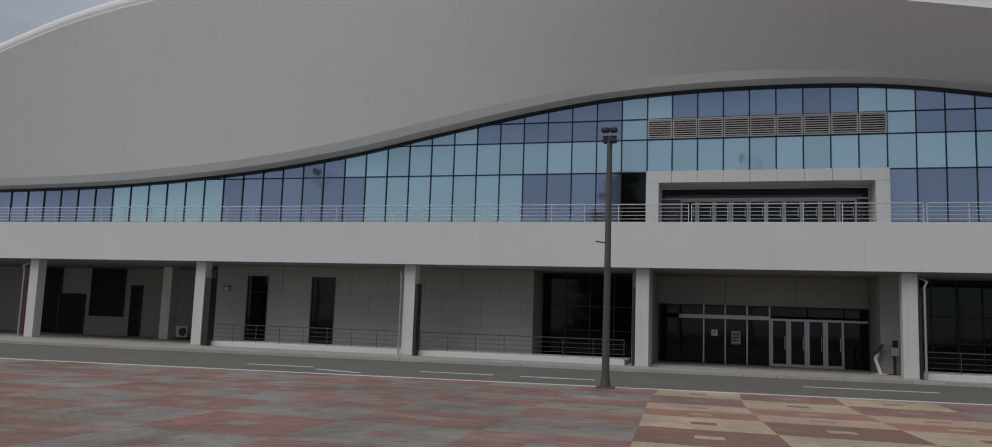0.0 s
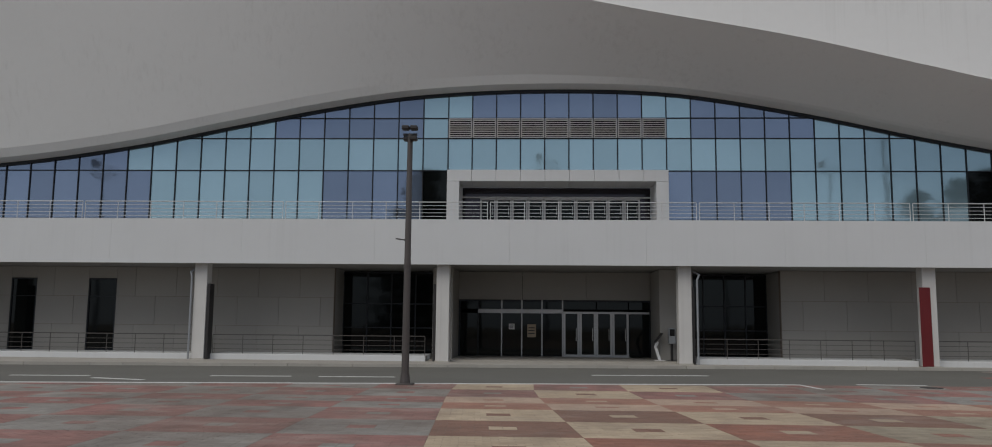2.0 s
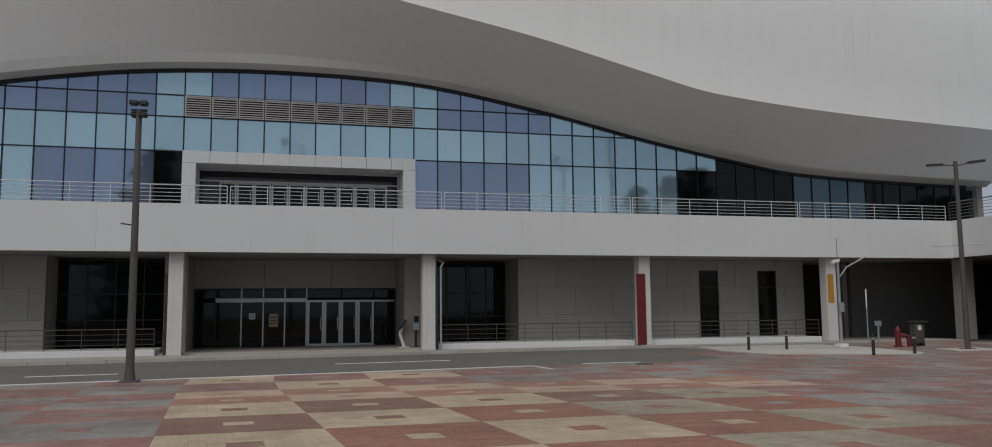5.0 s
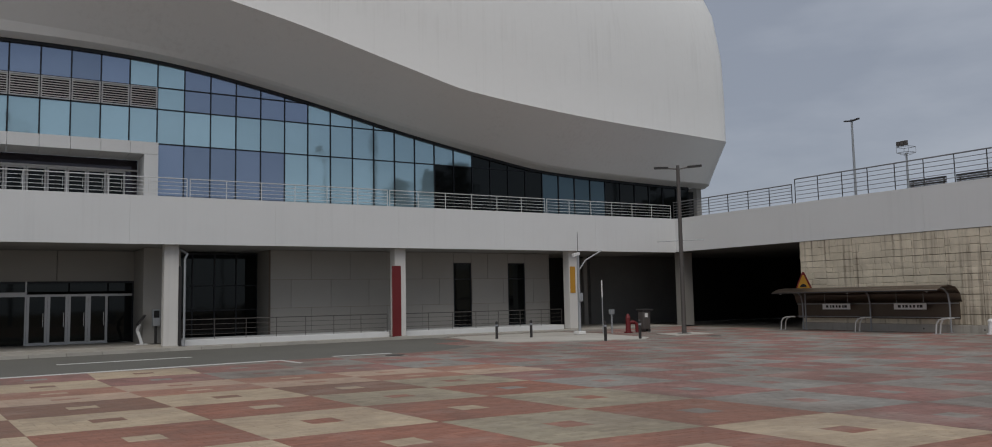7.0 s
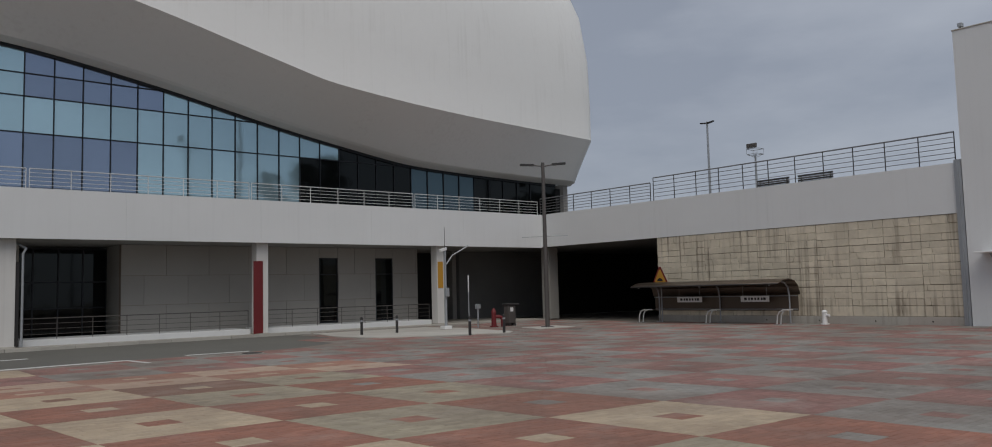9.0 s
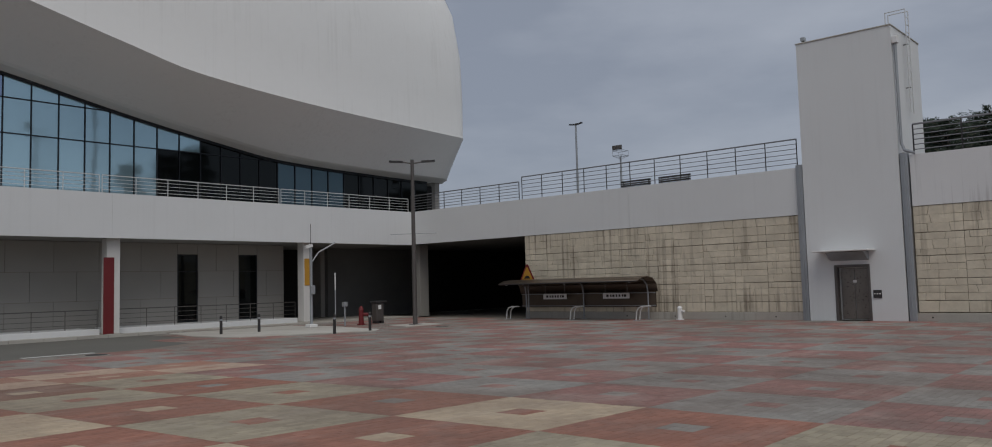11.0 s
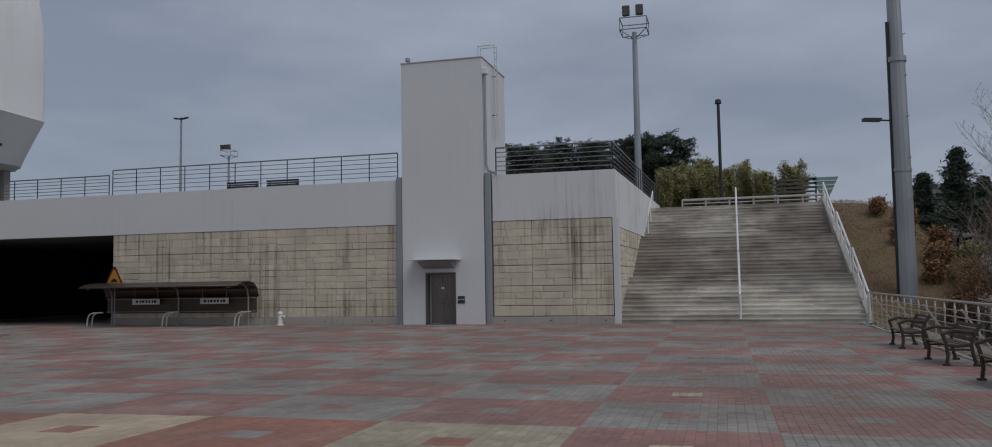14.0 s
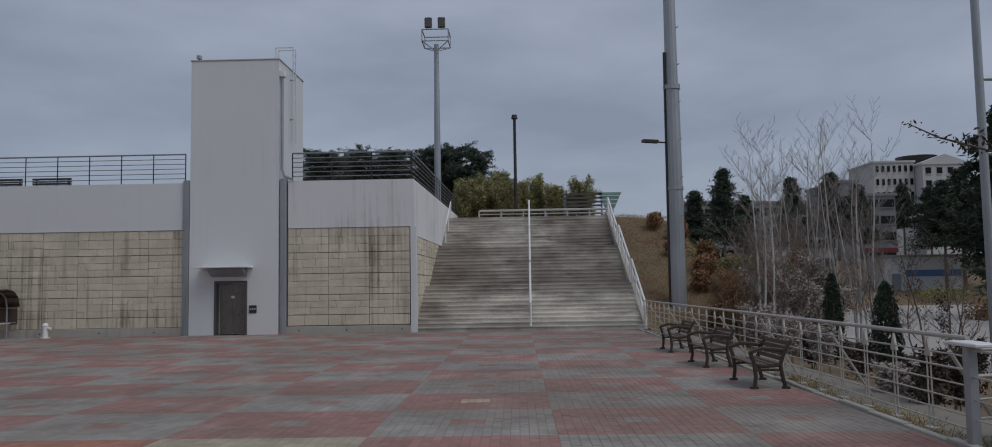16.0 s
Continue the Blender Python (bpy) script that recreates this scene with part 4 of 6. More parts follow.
for y in SY:
    pts = [(33.45, y, 0.0), (33.45, y, 1.2), (33.36, y, 1.58), (33.1, y, 1.78), (32.7, y, 1.86), (32.2, y, 1.81), (31.9, y, 1.68)]
    part("hoop", bm_path(bmesh.new(), pts, 0.035), M["galv"], sh, "bent steel hoop post")
    part("foot_plate", box((33.33, y - 0.12, 0), (33.57, y + 0.12, 0.02)), M["galv"], sh)
for z, x in ((0.62, 33.5), (1.2, 33.5)):
    part("cross_rail", tube((x, 18.6, z), (x, 26.4, z), 0.02, None, 6), M["galv"], sh)
part("gutter", tube((31.86, 18.5, 1.73), (31.86, 26.5, 1.73), 0.03, None, 6), M["dark"], sh)
part("back_sheet", box((33.56, 18.6, 0.55), (33.58, 26.4, 1.25)), M["brownroof"], sh, "bronze back sheet, stained")
for y in (20.55, 24.1):
    b = thing("shelter_sign", "white sign board with dark lettering bars under the shelter roof", "sign board", "shelter signs", at=(33.3, y, 0.95))
    part("board", box((-0.02, -0.72, 0), (0.01, 0.72, 0.26), 0.005), M["whitepaint"], b)
    for k, w in enumerate((0.16, 0.1, 0.12, 0.11, 0.14, 0.1, 0.16)):
        part("letter_bar", box((-0.026, -0.56 + k * 0.16, 0.08), (-0.021, -0.56 + k * 0.16 + w * 0.8, 0.19)), M["dark"], b)
    part("hanger", tube((0, -0.6, 0.26), (0, -0.6, 0.72), 0.01, None, 6), M["galv"], b)
    part("hanger", tube((0, 0.6, 0.26), (0, 0.6, 0.72), 0.01, None, 6), M["galv"], b)
for y in (18.75, 22.35, 26.3):
    rk = thing("bike_rack", "bent stainless bicycle rack hoop", "bicycle rack", "bike racks", at=(32.6, y, 0))
    part("hoop", bm_path(bmesh.new(), [(-0.15, 0.25, 0), (-0.15, 0.2, 0.4), (-0.15, 0.1, 0.55), (-0.15, -0.1, 0.62), (-0.15, -0.35, 0.62)], 0.03), M["steel"], rk)
    part("hoop", bm_path(bmesh.new(), [(0.15, 0.25, 0), (0.15, 0.2, 0.4), (0.15, 0.1, 0.55), (0.15, -0.1, 0.62), (0.15, -0.35, 0.62)], 0.03), M["steel"], rk)
    part("foot", box((-0.25, 0.15, 0), (0.25, 0.35, 0.015)), M["galv"], rk)
sg = thing("warning_sign", "triangular yellow warning sign with a red border on a post", "road sign", at=(33.1, 25.65, 0))
part("post", tube((0.04, 0, 0), (0.04, 0, 2.6), 0.03), M["galv"], sg)


def triangle(s, x0, x1, z):
    return prism([(-s * 0.58, z - s * 0.33), (s * 0.58, z - s * 0.33), (s * 0.06, z + s * 0.67), (-s * 0.06, z + s * 0.67)], "x", x0, x1)


part("border", triangle(0.88, -0.02, 0.0, 2.12), M["redpaint"], sg, "red border")
part("plate", triangle(0.66, -0.028, -0.021, 2.12), M["yellow"], sg, "amber plate")
part("pictogram", prism([(-0.19, 2.0), (0.19, 2.0), (0.13, 2.1), (0.0, 2.16), (-0.13, 2.1)], "x", -0.034, -0.029), M["black"], sg)
hy = thing("standpipe", "white painted standpipe hydrant against the wall", "hydrant", at=(33.3, 17.3, 0))
part("barrel", bm_tube(bm_tube(bmesh.new(), (0, 0, 0), (0, 0, 0.5), 0.11, 0.1, 12), (0, 0, 0.5), (0, 0, 0.6), 0.13, 0.06, 12), M["whitepaint"], hy)
part("flange", tube((0, 0, 0), (0, 0, 0.05), 0.17, 0.17, 12), M["whitepaint"], hy)
part("outlet", tube((0, 0, 0.38), (-0.05, -0.24, 0.38), 0.055), M["whitepaint"], hy)

# ---- stairs ----
stairs = thing("stairs", "broad weathered grey stone stairs with two landings", "stairs", kind="structure")
RISE, STEPS = 5.52 / 33, []
x = 34.0
for i in range(33):
    if i in (11, 22):
        x += 1.2
    STEPS.append((x, (i + 1) * RISE))
    x += 0.3
rng = random.Random(3)
for i, (x, z) in enumerate(STEPS):
    x1 = STEPS[i + 1][0] + 0.1 if i < 32 else 49.0
    part("riser", box((x + 0.02, -6.2, z - RISE - 0.12 if i else -0.1), (x1, 2.85 if x < 36.5 else 2.79, z - 0.045)), M["step"], stairs)
    y = -6.2
    while y < 2.78:
        y1 = min(2.79, y + 1.5 * rng.uniform(0.85, 1.15))
        if 2.79 - y1 < 0.4:
            y1 = 2.79
        part("tread", box((x - 0.015 + rng.uniform(0, 0.008), y + 0.004, z - 0.043), (x1 - 0.06 if i < 32 else 49, y1 - 0.004, z + rng.uniform(-0.003, 0.003))), M["step"], stairs)
        y = y1
part("string_wall", prism([(33.9, 0), (34.1, 0.35), (46.4, 5.75), (49, 5.75), (49, 0)], "y", -6.4, -6.2), M["concrete"], stairs, "concrete side string of the stairs")


def stair_rail(name, y, sections, label, r=0.03, mid=True, drift=0.0):
    ob = thing(name, label, "handrail", "stair handrails")
    def at(x, z):
        return Vector((x, y + drift * (x - 34), z))
    up = Vector((0, 0, 1))
    for (xa, za), (xb, zb) in sections:
        a, b = at(xa, za), at(xb, zb)
        part("rail", tube(a + up * 0.9, b + up * 0.9, r), M["whitepaint"], ob)
        if mid:
            part("rail", tube(a + up * 0.45, b + up * 0.45, r * 0.7), M["whitepaint"], ob)
        k = max(2, round((xb - xa) / 1.2))
        for i in range(k + 1):
            p = a.lerp(b, i / k)
            part("post", tube(p - up * 0.05, p + up * 0.9, r * 0.9), M["whitepaint"], ob)


FLIGHTS = [((34.15, RISE), (37.2, 11 * RISE)), ((38.6, 12 * RISE), (41.6, 22 * RISE)), ((43.1, 23 * RISE), (46.1, 33 * RISE))]
stair_rail("handrail", -1.78, FLIGHTS, "white painted handrail up the middle of the stairs", 0.045, True, -0.016)
stair_rail("handrail", -6.3, [((34.0, 0.15), (37.5, 1.95)), ((38.2, 2.05), (41.8, 3.75)), ((42.6, 3.8), (46.3, 5.6))], "white painted handrail along the slope side of the stairs", 0.045)
stair_rail("handrail", 2.62, [((43.4, 24 * RISE), (46.0, 33 * RISE))], "pale handrail beside the parapet", 0.03, False, -0.026)
railing("top_fence", (49, 0.9, 5.52), (49, -6.8, 5.52), 0.62, 1.3, 3, "pale low fence along the top of the stairs", "top fence", 0.045, mats=("railpaint", "railpaint"))

# ---- plaza edge: fence and benches ----
FY = -6.2
fence = thing("fence", "pale metal fence with arrow-topped pickets along the plaza edge", "fence", "plaza fence")
FX0, FX1, FGAP = 10.35, 33.7, 0.9
k = round((FX1 - FX0) / FGAP)
picket = None
for i in range(k + 1):
    x = FX0 + (FX1 - FX0) * i / k
    if picket is None:
        bm = bmesh.new()
        bm_bar(bm, (-0.045, 0, 0.0), (-0.045, 0, 0.95), 0.015, 0.015)
        bm_bar(bm, (0.045, 0, 0.0), (0.045, 0, 0.95), 0.015, 0.015)
        bm_prism(bm, [(-0.08, 0.86), (0.08, 0.86), (0.0, 1.08)], "y", -0.015, 0.015)
        bm_box(bm, (-0.09, -0.05, 0), (0.09, 0.05, 0.02))
        picket = mesh_from("picket", bm, M["railpaint"])
    part("picket", picket, None, fence).location = (x, FY, 0)
for z, r in ((1.12, 0.028), (0.92, 0.01), (0.77, 0.013), (0.6, 0.01), (0.43, 0.01), (0.27, 0.01), (0.13, 0.012)):
    part("rail", tube((FX0, FY, z), (FX1, FY, z), r), M["railpaint"], fence)
for i in range(0, k, 4):
    x = FX0 + (FX1 - FX0) * (i + 0.5) / k
    part("stay", tube((x, FY - 0.02, 0.95), (x + 0.25, FY - 0.75, -0.1), 0.025, None, 6), M["railpaint"], fence)
gate = thing("fence_end", "pale metal end post and short return of the plaza fence", "fence post", "plaza fence", at=(10.05, -6.05, 0))
part("post", box((-0.055, -0.055, 0), (0.055, 0.055, 1.06), 0.012), M["galv"], gate)
part("cap", box((-0.3, -0.18, 1.06), (0.3, 0.1, 1.1), 0.01), M["whitepaint"], gate)
for z, r in ((1.02, 0.025), (0.74, 0.022), (0.5, 0.014), (0.3, 0.014)):
    part("rail", tube((-3.5, 0.1, z), (0, 0, z), r * 0.6), M["railpaint"], gate)
    part("rail", tube((0, 0, z), (0.3, -0.9, z), r), M["railpaint"], gate)
box_ = thing("cabinet", "pale grey utility cabinet with a white lid behind the fence", "utility cabinet", at=(10.1, -7.3, -0.2))
part("body", box((-0.5, -0.5, 0), (0.5, 0.5, 1.1), 0.02), M["galv"], box_)
part("lid", box((-0.56, -0.56, 1.1), (0.56, 0.56, 1.17), 0.02), M["whitepaint"], box_, "white flat lid")
edge = thing("plaza_kerb", "pale kerb stones along the plaza's grass edge", "kerb", kind="structure")
for i in range(26):
    part("kerb_stone", box((7.4 + i * 1.02, -6.06, -0.2), (8.4 + i * 1.02, -5.95, 0.02 + 0.012 * (i % 3)), 0.01), M["concrete"], edge)


def bench(x, turn):
    ob = thing("bench", "dark cast-iron and timber park bench facing the plaza", "bench", "plaza benches", at=pose(x, -5.46, 0, 0, 0, turn))
    for s in (-0.66, 0.66):
        bm = bmesh.new()
        bm_path(bm, [(s, 0.27, 0.0), (s, 0.24, 0.2), (s, 0.26, 0.42), (s, 0.32, 0.6), (s, 0.12, 0.67), (s, -0.22, 0.63)], 0.034, 6)
        bm_path(bm, [(s, -0.25, 0.0), (s, -0.2, 0.2), (s, -0.17, 0.4), (s, -0.24, 0.6), (s, -0.34, 0.78)], 0.034, 6)
        bm_path(bm, [(s, 0.27, 0.4), (s, 0.1, 0.37), (s, -0.16, 0.39)], 0.03, 6)
        bm_path(bm, [(s, 0.25, 0.3), (s, 0.1, 0.31), (s, -0.05, 0.31), (s, -0.18, 0.3)], 0.02, 6)
        bm_box(bm, (s - 0.04, 0.21, 0), (s + 0.04, 0.34, 0.04))
        bm_box(bm, (s - 0.04, -0.31, 0), (s + 0.04, -0.19, 0.04))
        part("end_frame", bm, M["castiron"], ob, "curved cast-iron end frame with armrest")
    for k in range(5):
        y = 0.27 - k * 0.095
        part("seat_slat", box((-0.68, y - 0.04, 0.405 - 0.012 * (2 - abs(k - 2))), (0.68, y + 0.04, 0.43 - 0.012 * (2 - abs(k - 2))), 0.006), M["benchwood"], ob)
    for k in range(4):
        z = 0.49 + k * 0.085
        y = -0.18 - (z - 0.42) * 0.4
        part("back_slat", bm_bar(bmesh.new(), (-0.68, y, z), (0.68, y, z), 0.022, 0.07), M["benchwood"], ob)
    return ob


M["castiron"] = material("brown_cast_iron", (0.07, 0.052, 0.044), 0.5, 0.3, var=0.2, scale=2, bump=0.1)
M["benchwood"] = material("dark_bench_timber", (0.105, 0.07, 0.053), 0.55, var=0.25, scale=3, grain=30, bump=0.2)
for x, turn in ((15.75, 0), (19.35, 1.5), (23.2, -1)):
    bench(x, turn)

# ---- posts and small things on the plaza ----
lp = thing("plaza_lamp", "tall brown-grey lamp post with a cluster of floodlights", "lamp post", "lamp posts", at=(-3.4, 23.3, 0))
part("mast", tube((0, 0, 0), (0, 0, 7.15), 0.11, 0.075, 12), M["pole"], lp)
part("base_plate", box((-0.24, -0.24, -0.01), (0.24, 0.24, 0.04), 0.01), M["pole"], lp)
part("base_sleeve", tube((0, 0, 0.04), (0, 0, 0.3), 0.15, 0.12, 12), M["pole"], lp)
part("collar", tube((0, 0, 3.3), (0, 0, 3.34), 0.12, 0.12, 12), M["pole"], lp)
part("side_arm", tube((0, 0, 4.05), (-0.35, 0, 4.1), 0.02), M["dark"], lp)
for dx, dy, tz in ((-0.12, -0.1, 7.3), (0.12, -0.1, 7.3), (-0.1, 0.1, 7.02), (0.12, -0.14, 6.98)):
    part("head", box((dx - 0.11, dy - 0.12, tz - 0.06), (dx + 0.11, dy + 0.12, tz + 0.07), 0.03), M["dark"], lp, "dark floodlight head")
part("cross_bar", box((-0.2, -0.03, 7.1), (0.2, 0.03, 7.16)), M["dark"], lp)
lp = thing("plaza_lamp", "brown-grey lamp post with two flat arms near the underpass", "lamp post", "lamp posts", at=(26.95, 27.3, 0.02))
part("mast", tube((0, 0, 0), (0, 0, 7.6), 0.11, 0.08, 12), M["pole"], lp)
part("base_plate", box((-0.22, -0.22, 0), (0.22, 0.22, 0.04), 0.01), M["pole"], lp)
for s in (-1, 1):
    part("arm", tube((0, 0, 7.42), (s * 0.35, -s * 0.35, 7.5), 0.03), M["pole"], lp)
    part("head", bm_bar(bmesh.new(), (s * 0.3, -s * 0.3, 7.5), (s * 0.75, -s * 0.75, 7.53), 0.24, 0.08), M["dark"], lp, "flat dark luminaire")
part("banner_bar", tube((-0.75, 0.75, 4.15), (0.75, -0.75, 4.18), 0.018), M["galv"], lp)
cc = thing("camera_post", "grey post with security cameras and a slanting arm", "camera post", at=(23.55, 30.5, 0.03))
part("post", tube((0, 0, 0), (0, 0, 3.7), 0.07, 0.06), M["galv"], cc)
part("aerial", tube((0, 0, 3.7), (0, 0, 4.7), 0.012, None, 6), M["dark"], cc)
part("arm", bm_path(bmesh.new(), [(0, 0, 2.9), (0.35, -0.1, 3.4), (1.15, -0.3, 3.85)], 0.035), M["galv"], cc)
part("camera_head", bm_bar(bmesh.new(), (-0.35, -0.1, 3.62), (0.05, -0.02, 3.72), 0.12, 0.12), M["whitepaint"], cc, "white camera housing")
part("control_box", box((-0.1, -0.18, 1.5), (0.1, -0.06, 1.9), 0.01), M["galv"], cc)
part("footing", box((-0.2, -0.2, 0), (0.2, 0.2, 0.16), 0.02), M["whitepaint"], cc)
p_ = thing("thin_post", "thin grey post with a white top band", "post", at=(24.9, 30.5, 0.0))
part("shaft", tube((0, 0, 0), (0, 0, 1.7), 0.025), M["galv"], p_)
part("band", tube((0, 0, 1.7), (0, 0, 2.5), 0.028), M["whitepaint"], p_)
p_ = thing("meter_post", "grey post with a small box on top", "meter post", at=(25.6, 30.7, 0.0))
part("shaft", tube((0, 0, 0), (0, 0, 0.95), 0.04), M["galv"], p_)
part("box", box((-0.12, -0.08, 0.9), (0.12, 0.08, 1.12), 0.01), M["galv"], p_)
hy = thing("fire_hydrant", "red fire hydrant with side outlets", "fire hydrant", at=(26.25, 30.3, 0.0))
part("barrel", bm_tube(bm_tube(bmesh.new(), (0, 0, 0), (0, 0, 0.7), 0.13, 0.11, 12), (0, 0, 0.7), (0, 0, 0.9), 0.13, 0.05, 12), M["redpaint"], hy)
part("flange", tube((0, 0, 0), (0, 0, 0.06), 0.2, 0.2, 12), M["redpaint"], hy)
part("outlet", bm_path(bmesh.new(), [(0, 0, 0.5), (0.28, -0.1, 0.5), (0.4, -0.14, 0.42), (0.42, -0.15, 0.02)], 0.08), M["redpaint"], hy)
bn = thing("pump_cabinet", "dark grey equipment cabinet with a white notice", "equipment cabinet", at=(27.6, 30.7, 0.0))
part("body", box((-0.22, -0.2, 0.12), (0.24, 0.2, 1.0), 0.03), M["pole"], bn)
part("lid", box((-0.27, -0.25, 1.0), (0.42, 0.25, 1.1), 0.02), M["dark"], bn)
part("notice", box((-0.12, -0.21, 0.7), (0.06, -0.201, 0.9)), M["whitepaint"], bn)
part("foot", box((-0.2, -0.18, 0), (-0.05, 0.18, 0.12)), M["dark"], bn)
part("foot", box((0.08, -0.18, 0), (0.24, 0.18, 0.12)), M["dark"], bn)
for x, y in ((18.9, 30.2), (20.6, 30.1), (20.95, 25.4), (22.8, 25.5)):
    b = thing("bollard", "short dark metal bollard with a pale band", "bollard", "bollards", at=(x, y, 0.02))
    part("post", tube((0, 0, 0), (0, 0, 0.72), 0.06, 0.055, 12), M["dark"], b)
    part("band", tube((0, 0, 0.55), (0, 0, 0.62), 0.062, 0.062, 12), M["galv"], b)
    part("cap", tube((0, 0, 0.72), (0, 0, 0.76), 0.055, 0.03, 12), M["dark"], b)

# ---- upper terrace and poles ----
M["teal"] = material("pale_teal_paint", (0.2, 0.32, 0.3), 0.5, var=0.15, bump=0.05)


def flood_mast(name, at, height, r, label, heads=4, s=1.0):
    ob = thing(name, label, "floodlight mast", "floodlight masts", at=at)
    part("mast", tube((0, 0, 0), (0, 0, height), r, r * 0.6, 10), M["galv"], ob)
    part("base_plate", box((-r * 2, -r * 2, 0), (r * 2, r * 2, 0.05)), M["galv"], ob)
    for z in (0, 0.8 * s):
        pts = [(-0.9 * s, -0.9 * s, height + z), (0.9 * s, -0.9 * s, height + z), (0.9 * s, 0.9 * s, height + z), (-0.9 * s, 0.9 * s, height + z), (-0.9 * s, -0.9 * s, height + z)]
        part("cage_ring", bm_path(bmesh.new(), pts, 0.04 * s, 6), M["galv"], ob)
    for x, y in ((-0.9, -0.9), (0.9, -0.9), (0.9, 0.9), (-0.9, 0.9)):
        part("cage_post", tube((x * s, y * s, height), (x * s, y * s, height + 0.8 * s), 0.03 * s, None, 6), M["galv"], ob)
        part("cage_strut", tube((x * s, y * s, height), (0, 0, height - 0.5 * s), 0.035 * s, None, 6), M["galv"], ob)
    for k in range(heads):
        y = -0.9 * s + 1.8 * s * (k + 0.5) / heads
        part("head", box((-1.05 * s, y - 0.25 * s, height + 0.9 * s), (-0.75 * s, y + 0.25 * s, height + 1.6 * s), 0.05 * s), M["pole"], ob, "floodlight head")
    return ob


flood_mast("flood_mast", (60, 4.35, 5.8), 13.6, 0.28, "tall galvanised floodlight mast behind the stairs", 2, 1.05)
flood_mast("flood_mast", (45, 27.56, 5.8), 3.82, 0.09, "far galvanised floodlight mast above the terrace", 3, 0.4)
lm = thing("street_lamp", "far slim grey street lamp above the terrace", "street lamp", "street lamps", at=(45, 30.94, 5.8))
part("mast", tube((0, 0, 0), (0, 0, 6.42), 0.09, 0.06), M["galv"], lm)
for s in (-1, 1):
    part("head", bm_bar(bmesh.new(), (0, 0, 6.32), (0, s * 0.5, 6.39), 0.15, 0.08), M["dark"], lm)
lm = thing("street_lamp", "slim dark lamp post at the top of the stairs", "street lamp", "street lamps", at=(52, -1.25, 5.2))
part("mast", tube((0, 0, 0), (0, 0, 7.0), 0.1, 0.09), M["dark"], lm)
part("head", tube((0, 0, 6.95), (0, 0, 7.2), 0.2, 0.16, 12), M["dark"], lm)
lm = thing("utility_mast", "heavy grey steel mast with a small lamp arm", "mast", at=(36, -8.0, 0.6))
part("shaft", tube((0, 0, -0.6), (0, 0, 9.5), 0.36, 0.31, 14), M["galv"], lm)
part("shaft", tube((0, 0, 9.5), (0, 0, 20), 0.27, 0.22, 14), M["galv"], lm)
part("joint_ring", tube((0, 0, 5.1), (0, 0, 5.22), 0.36, 0.36, 14), M["galv"], lm)
part("joint_ring", tube((0, 0, 9.4), (0, 0, 9.6), 0.36, 0.36, 14), M["galv"], lm)
for k in range(12):
    part("climbing_step", tube((0.3 * (1 if k % 2 else -1), -0.2, 4 + k * 0.8), (0.5 * (1 if k % 2 else -1), -0.25, 4 + k * 0.8), 0.02, None, 6), M["galv"], lm)
part("cable_duct", tube((-0.1, 0.36, -0.5), (-0.1, 0.3, 11), 0.06), M["dark"], lm)
part("lamp_arm", tube((0, 0, 7.1), (-0.2, 0.95, 7.15), 0.035), M["dark"], lm)
part("lamp_head", bm_bar(bmesh.new(), (-0.15, 0.7, 7.15), (-0.3, 1.35, 7.17), 0.28, 0.12), M["dark"], lm, "dark lamp head")
lm = thing("utility_mast", "grey steel mast with cross rungs at the plaza's edge", "mast", at=(22, -13.05, -1.5))
part("shaft", tube((0, 0, 0), (0, 0, 14), 0.11, 0.095, 12), M["galv"], lm)
for z in (6.4, 8.3):
    part("rung", tube((0, 0, z), (0.1, -1.6, z), 0.05), M["galv"], lm)
for y in (23.5, 21.1):
    b = thing("terrace_bench", "dark slatted bench on the upper terrace seen over the parapet", "bench", "terrace benches", at=(40, y, DECK_HI - 0.3))
    for k in range(4):
        part("back_slat", box((0.1, -0.95, 1.06 + k * 0.115), (0.16, 0.95, 1.15 + k * 0.115)), M["dark"], b)
        part("seat_slat", box((-0.35 + k * 0.11, -0.95, 0.92), (-0.27 + k * 0.11, 0.95, 0.95)), M["dark"], b)
    for s in (-0.8, 0.8):
        part("leg", box((-0.35, s - 0.04, 0), (0.1, s + 0.04, 0.92)), M["dark"], b)
        part("back_post", box((0.16, s - 0.03, 0), (0.2, s + 0.03, 1.5)), M["dark"], b)

sc = thing("slatted_screen", "grey slatted screen at the top of the stairs", "screen", at=(53, -5.5, 5.3))
for k in range(6):
    part("slat", box((0, -1.2, 0.9 + k * 0.24), (0.05, 1.2, 1.02 + k * 0.24)), M["pole"], sc)
for y in (-1.15, 1.15):
    part("post", box((0.06, y - 0.05, -0.1), (0.14, y + 0.05, 2.35)), M["galv"], sc)
sc = thing("kite_sign", "pale green inverted trapezoid steel sign on posts", "sign", at=(53, -7.15, 5.0))
part("panel", prism([(-0.3, 1.55), (0.3, 1.55), (0.75, 2.55), (-0.75, 2.55)], "x", 0, 0.06), M["teal"], sc, "pale green lattice panel")
for k in range(3):
    part("bar", box((-0.03, -0.42 - k * 0.12, 1.8 + k * 0.25), (-0.001, 0.42 + k * 0.12, 1.84 + k * 0.25)), M["whitepaint"], sc)
part("post", box((0.07, -0.25, -0.2), (0.13, -0.15, 1.7)), M["galv"], sc)
part("post", box((0.07, 0.15, -0.2), (0.13, 0.25, 1.7)), M["galv"], sc)

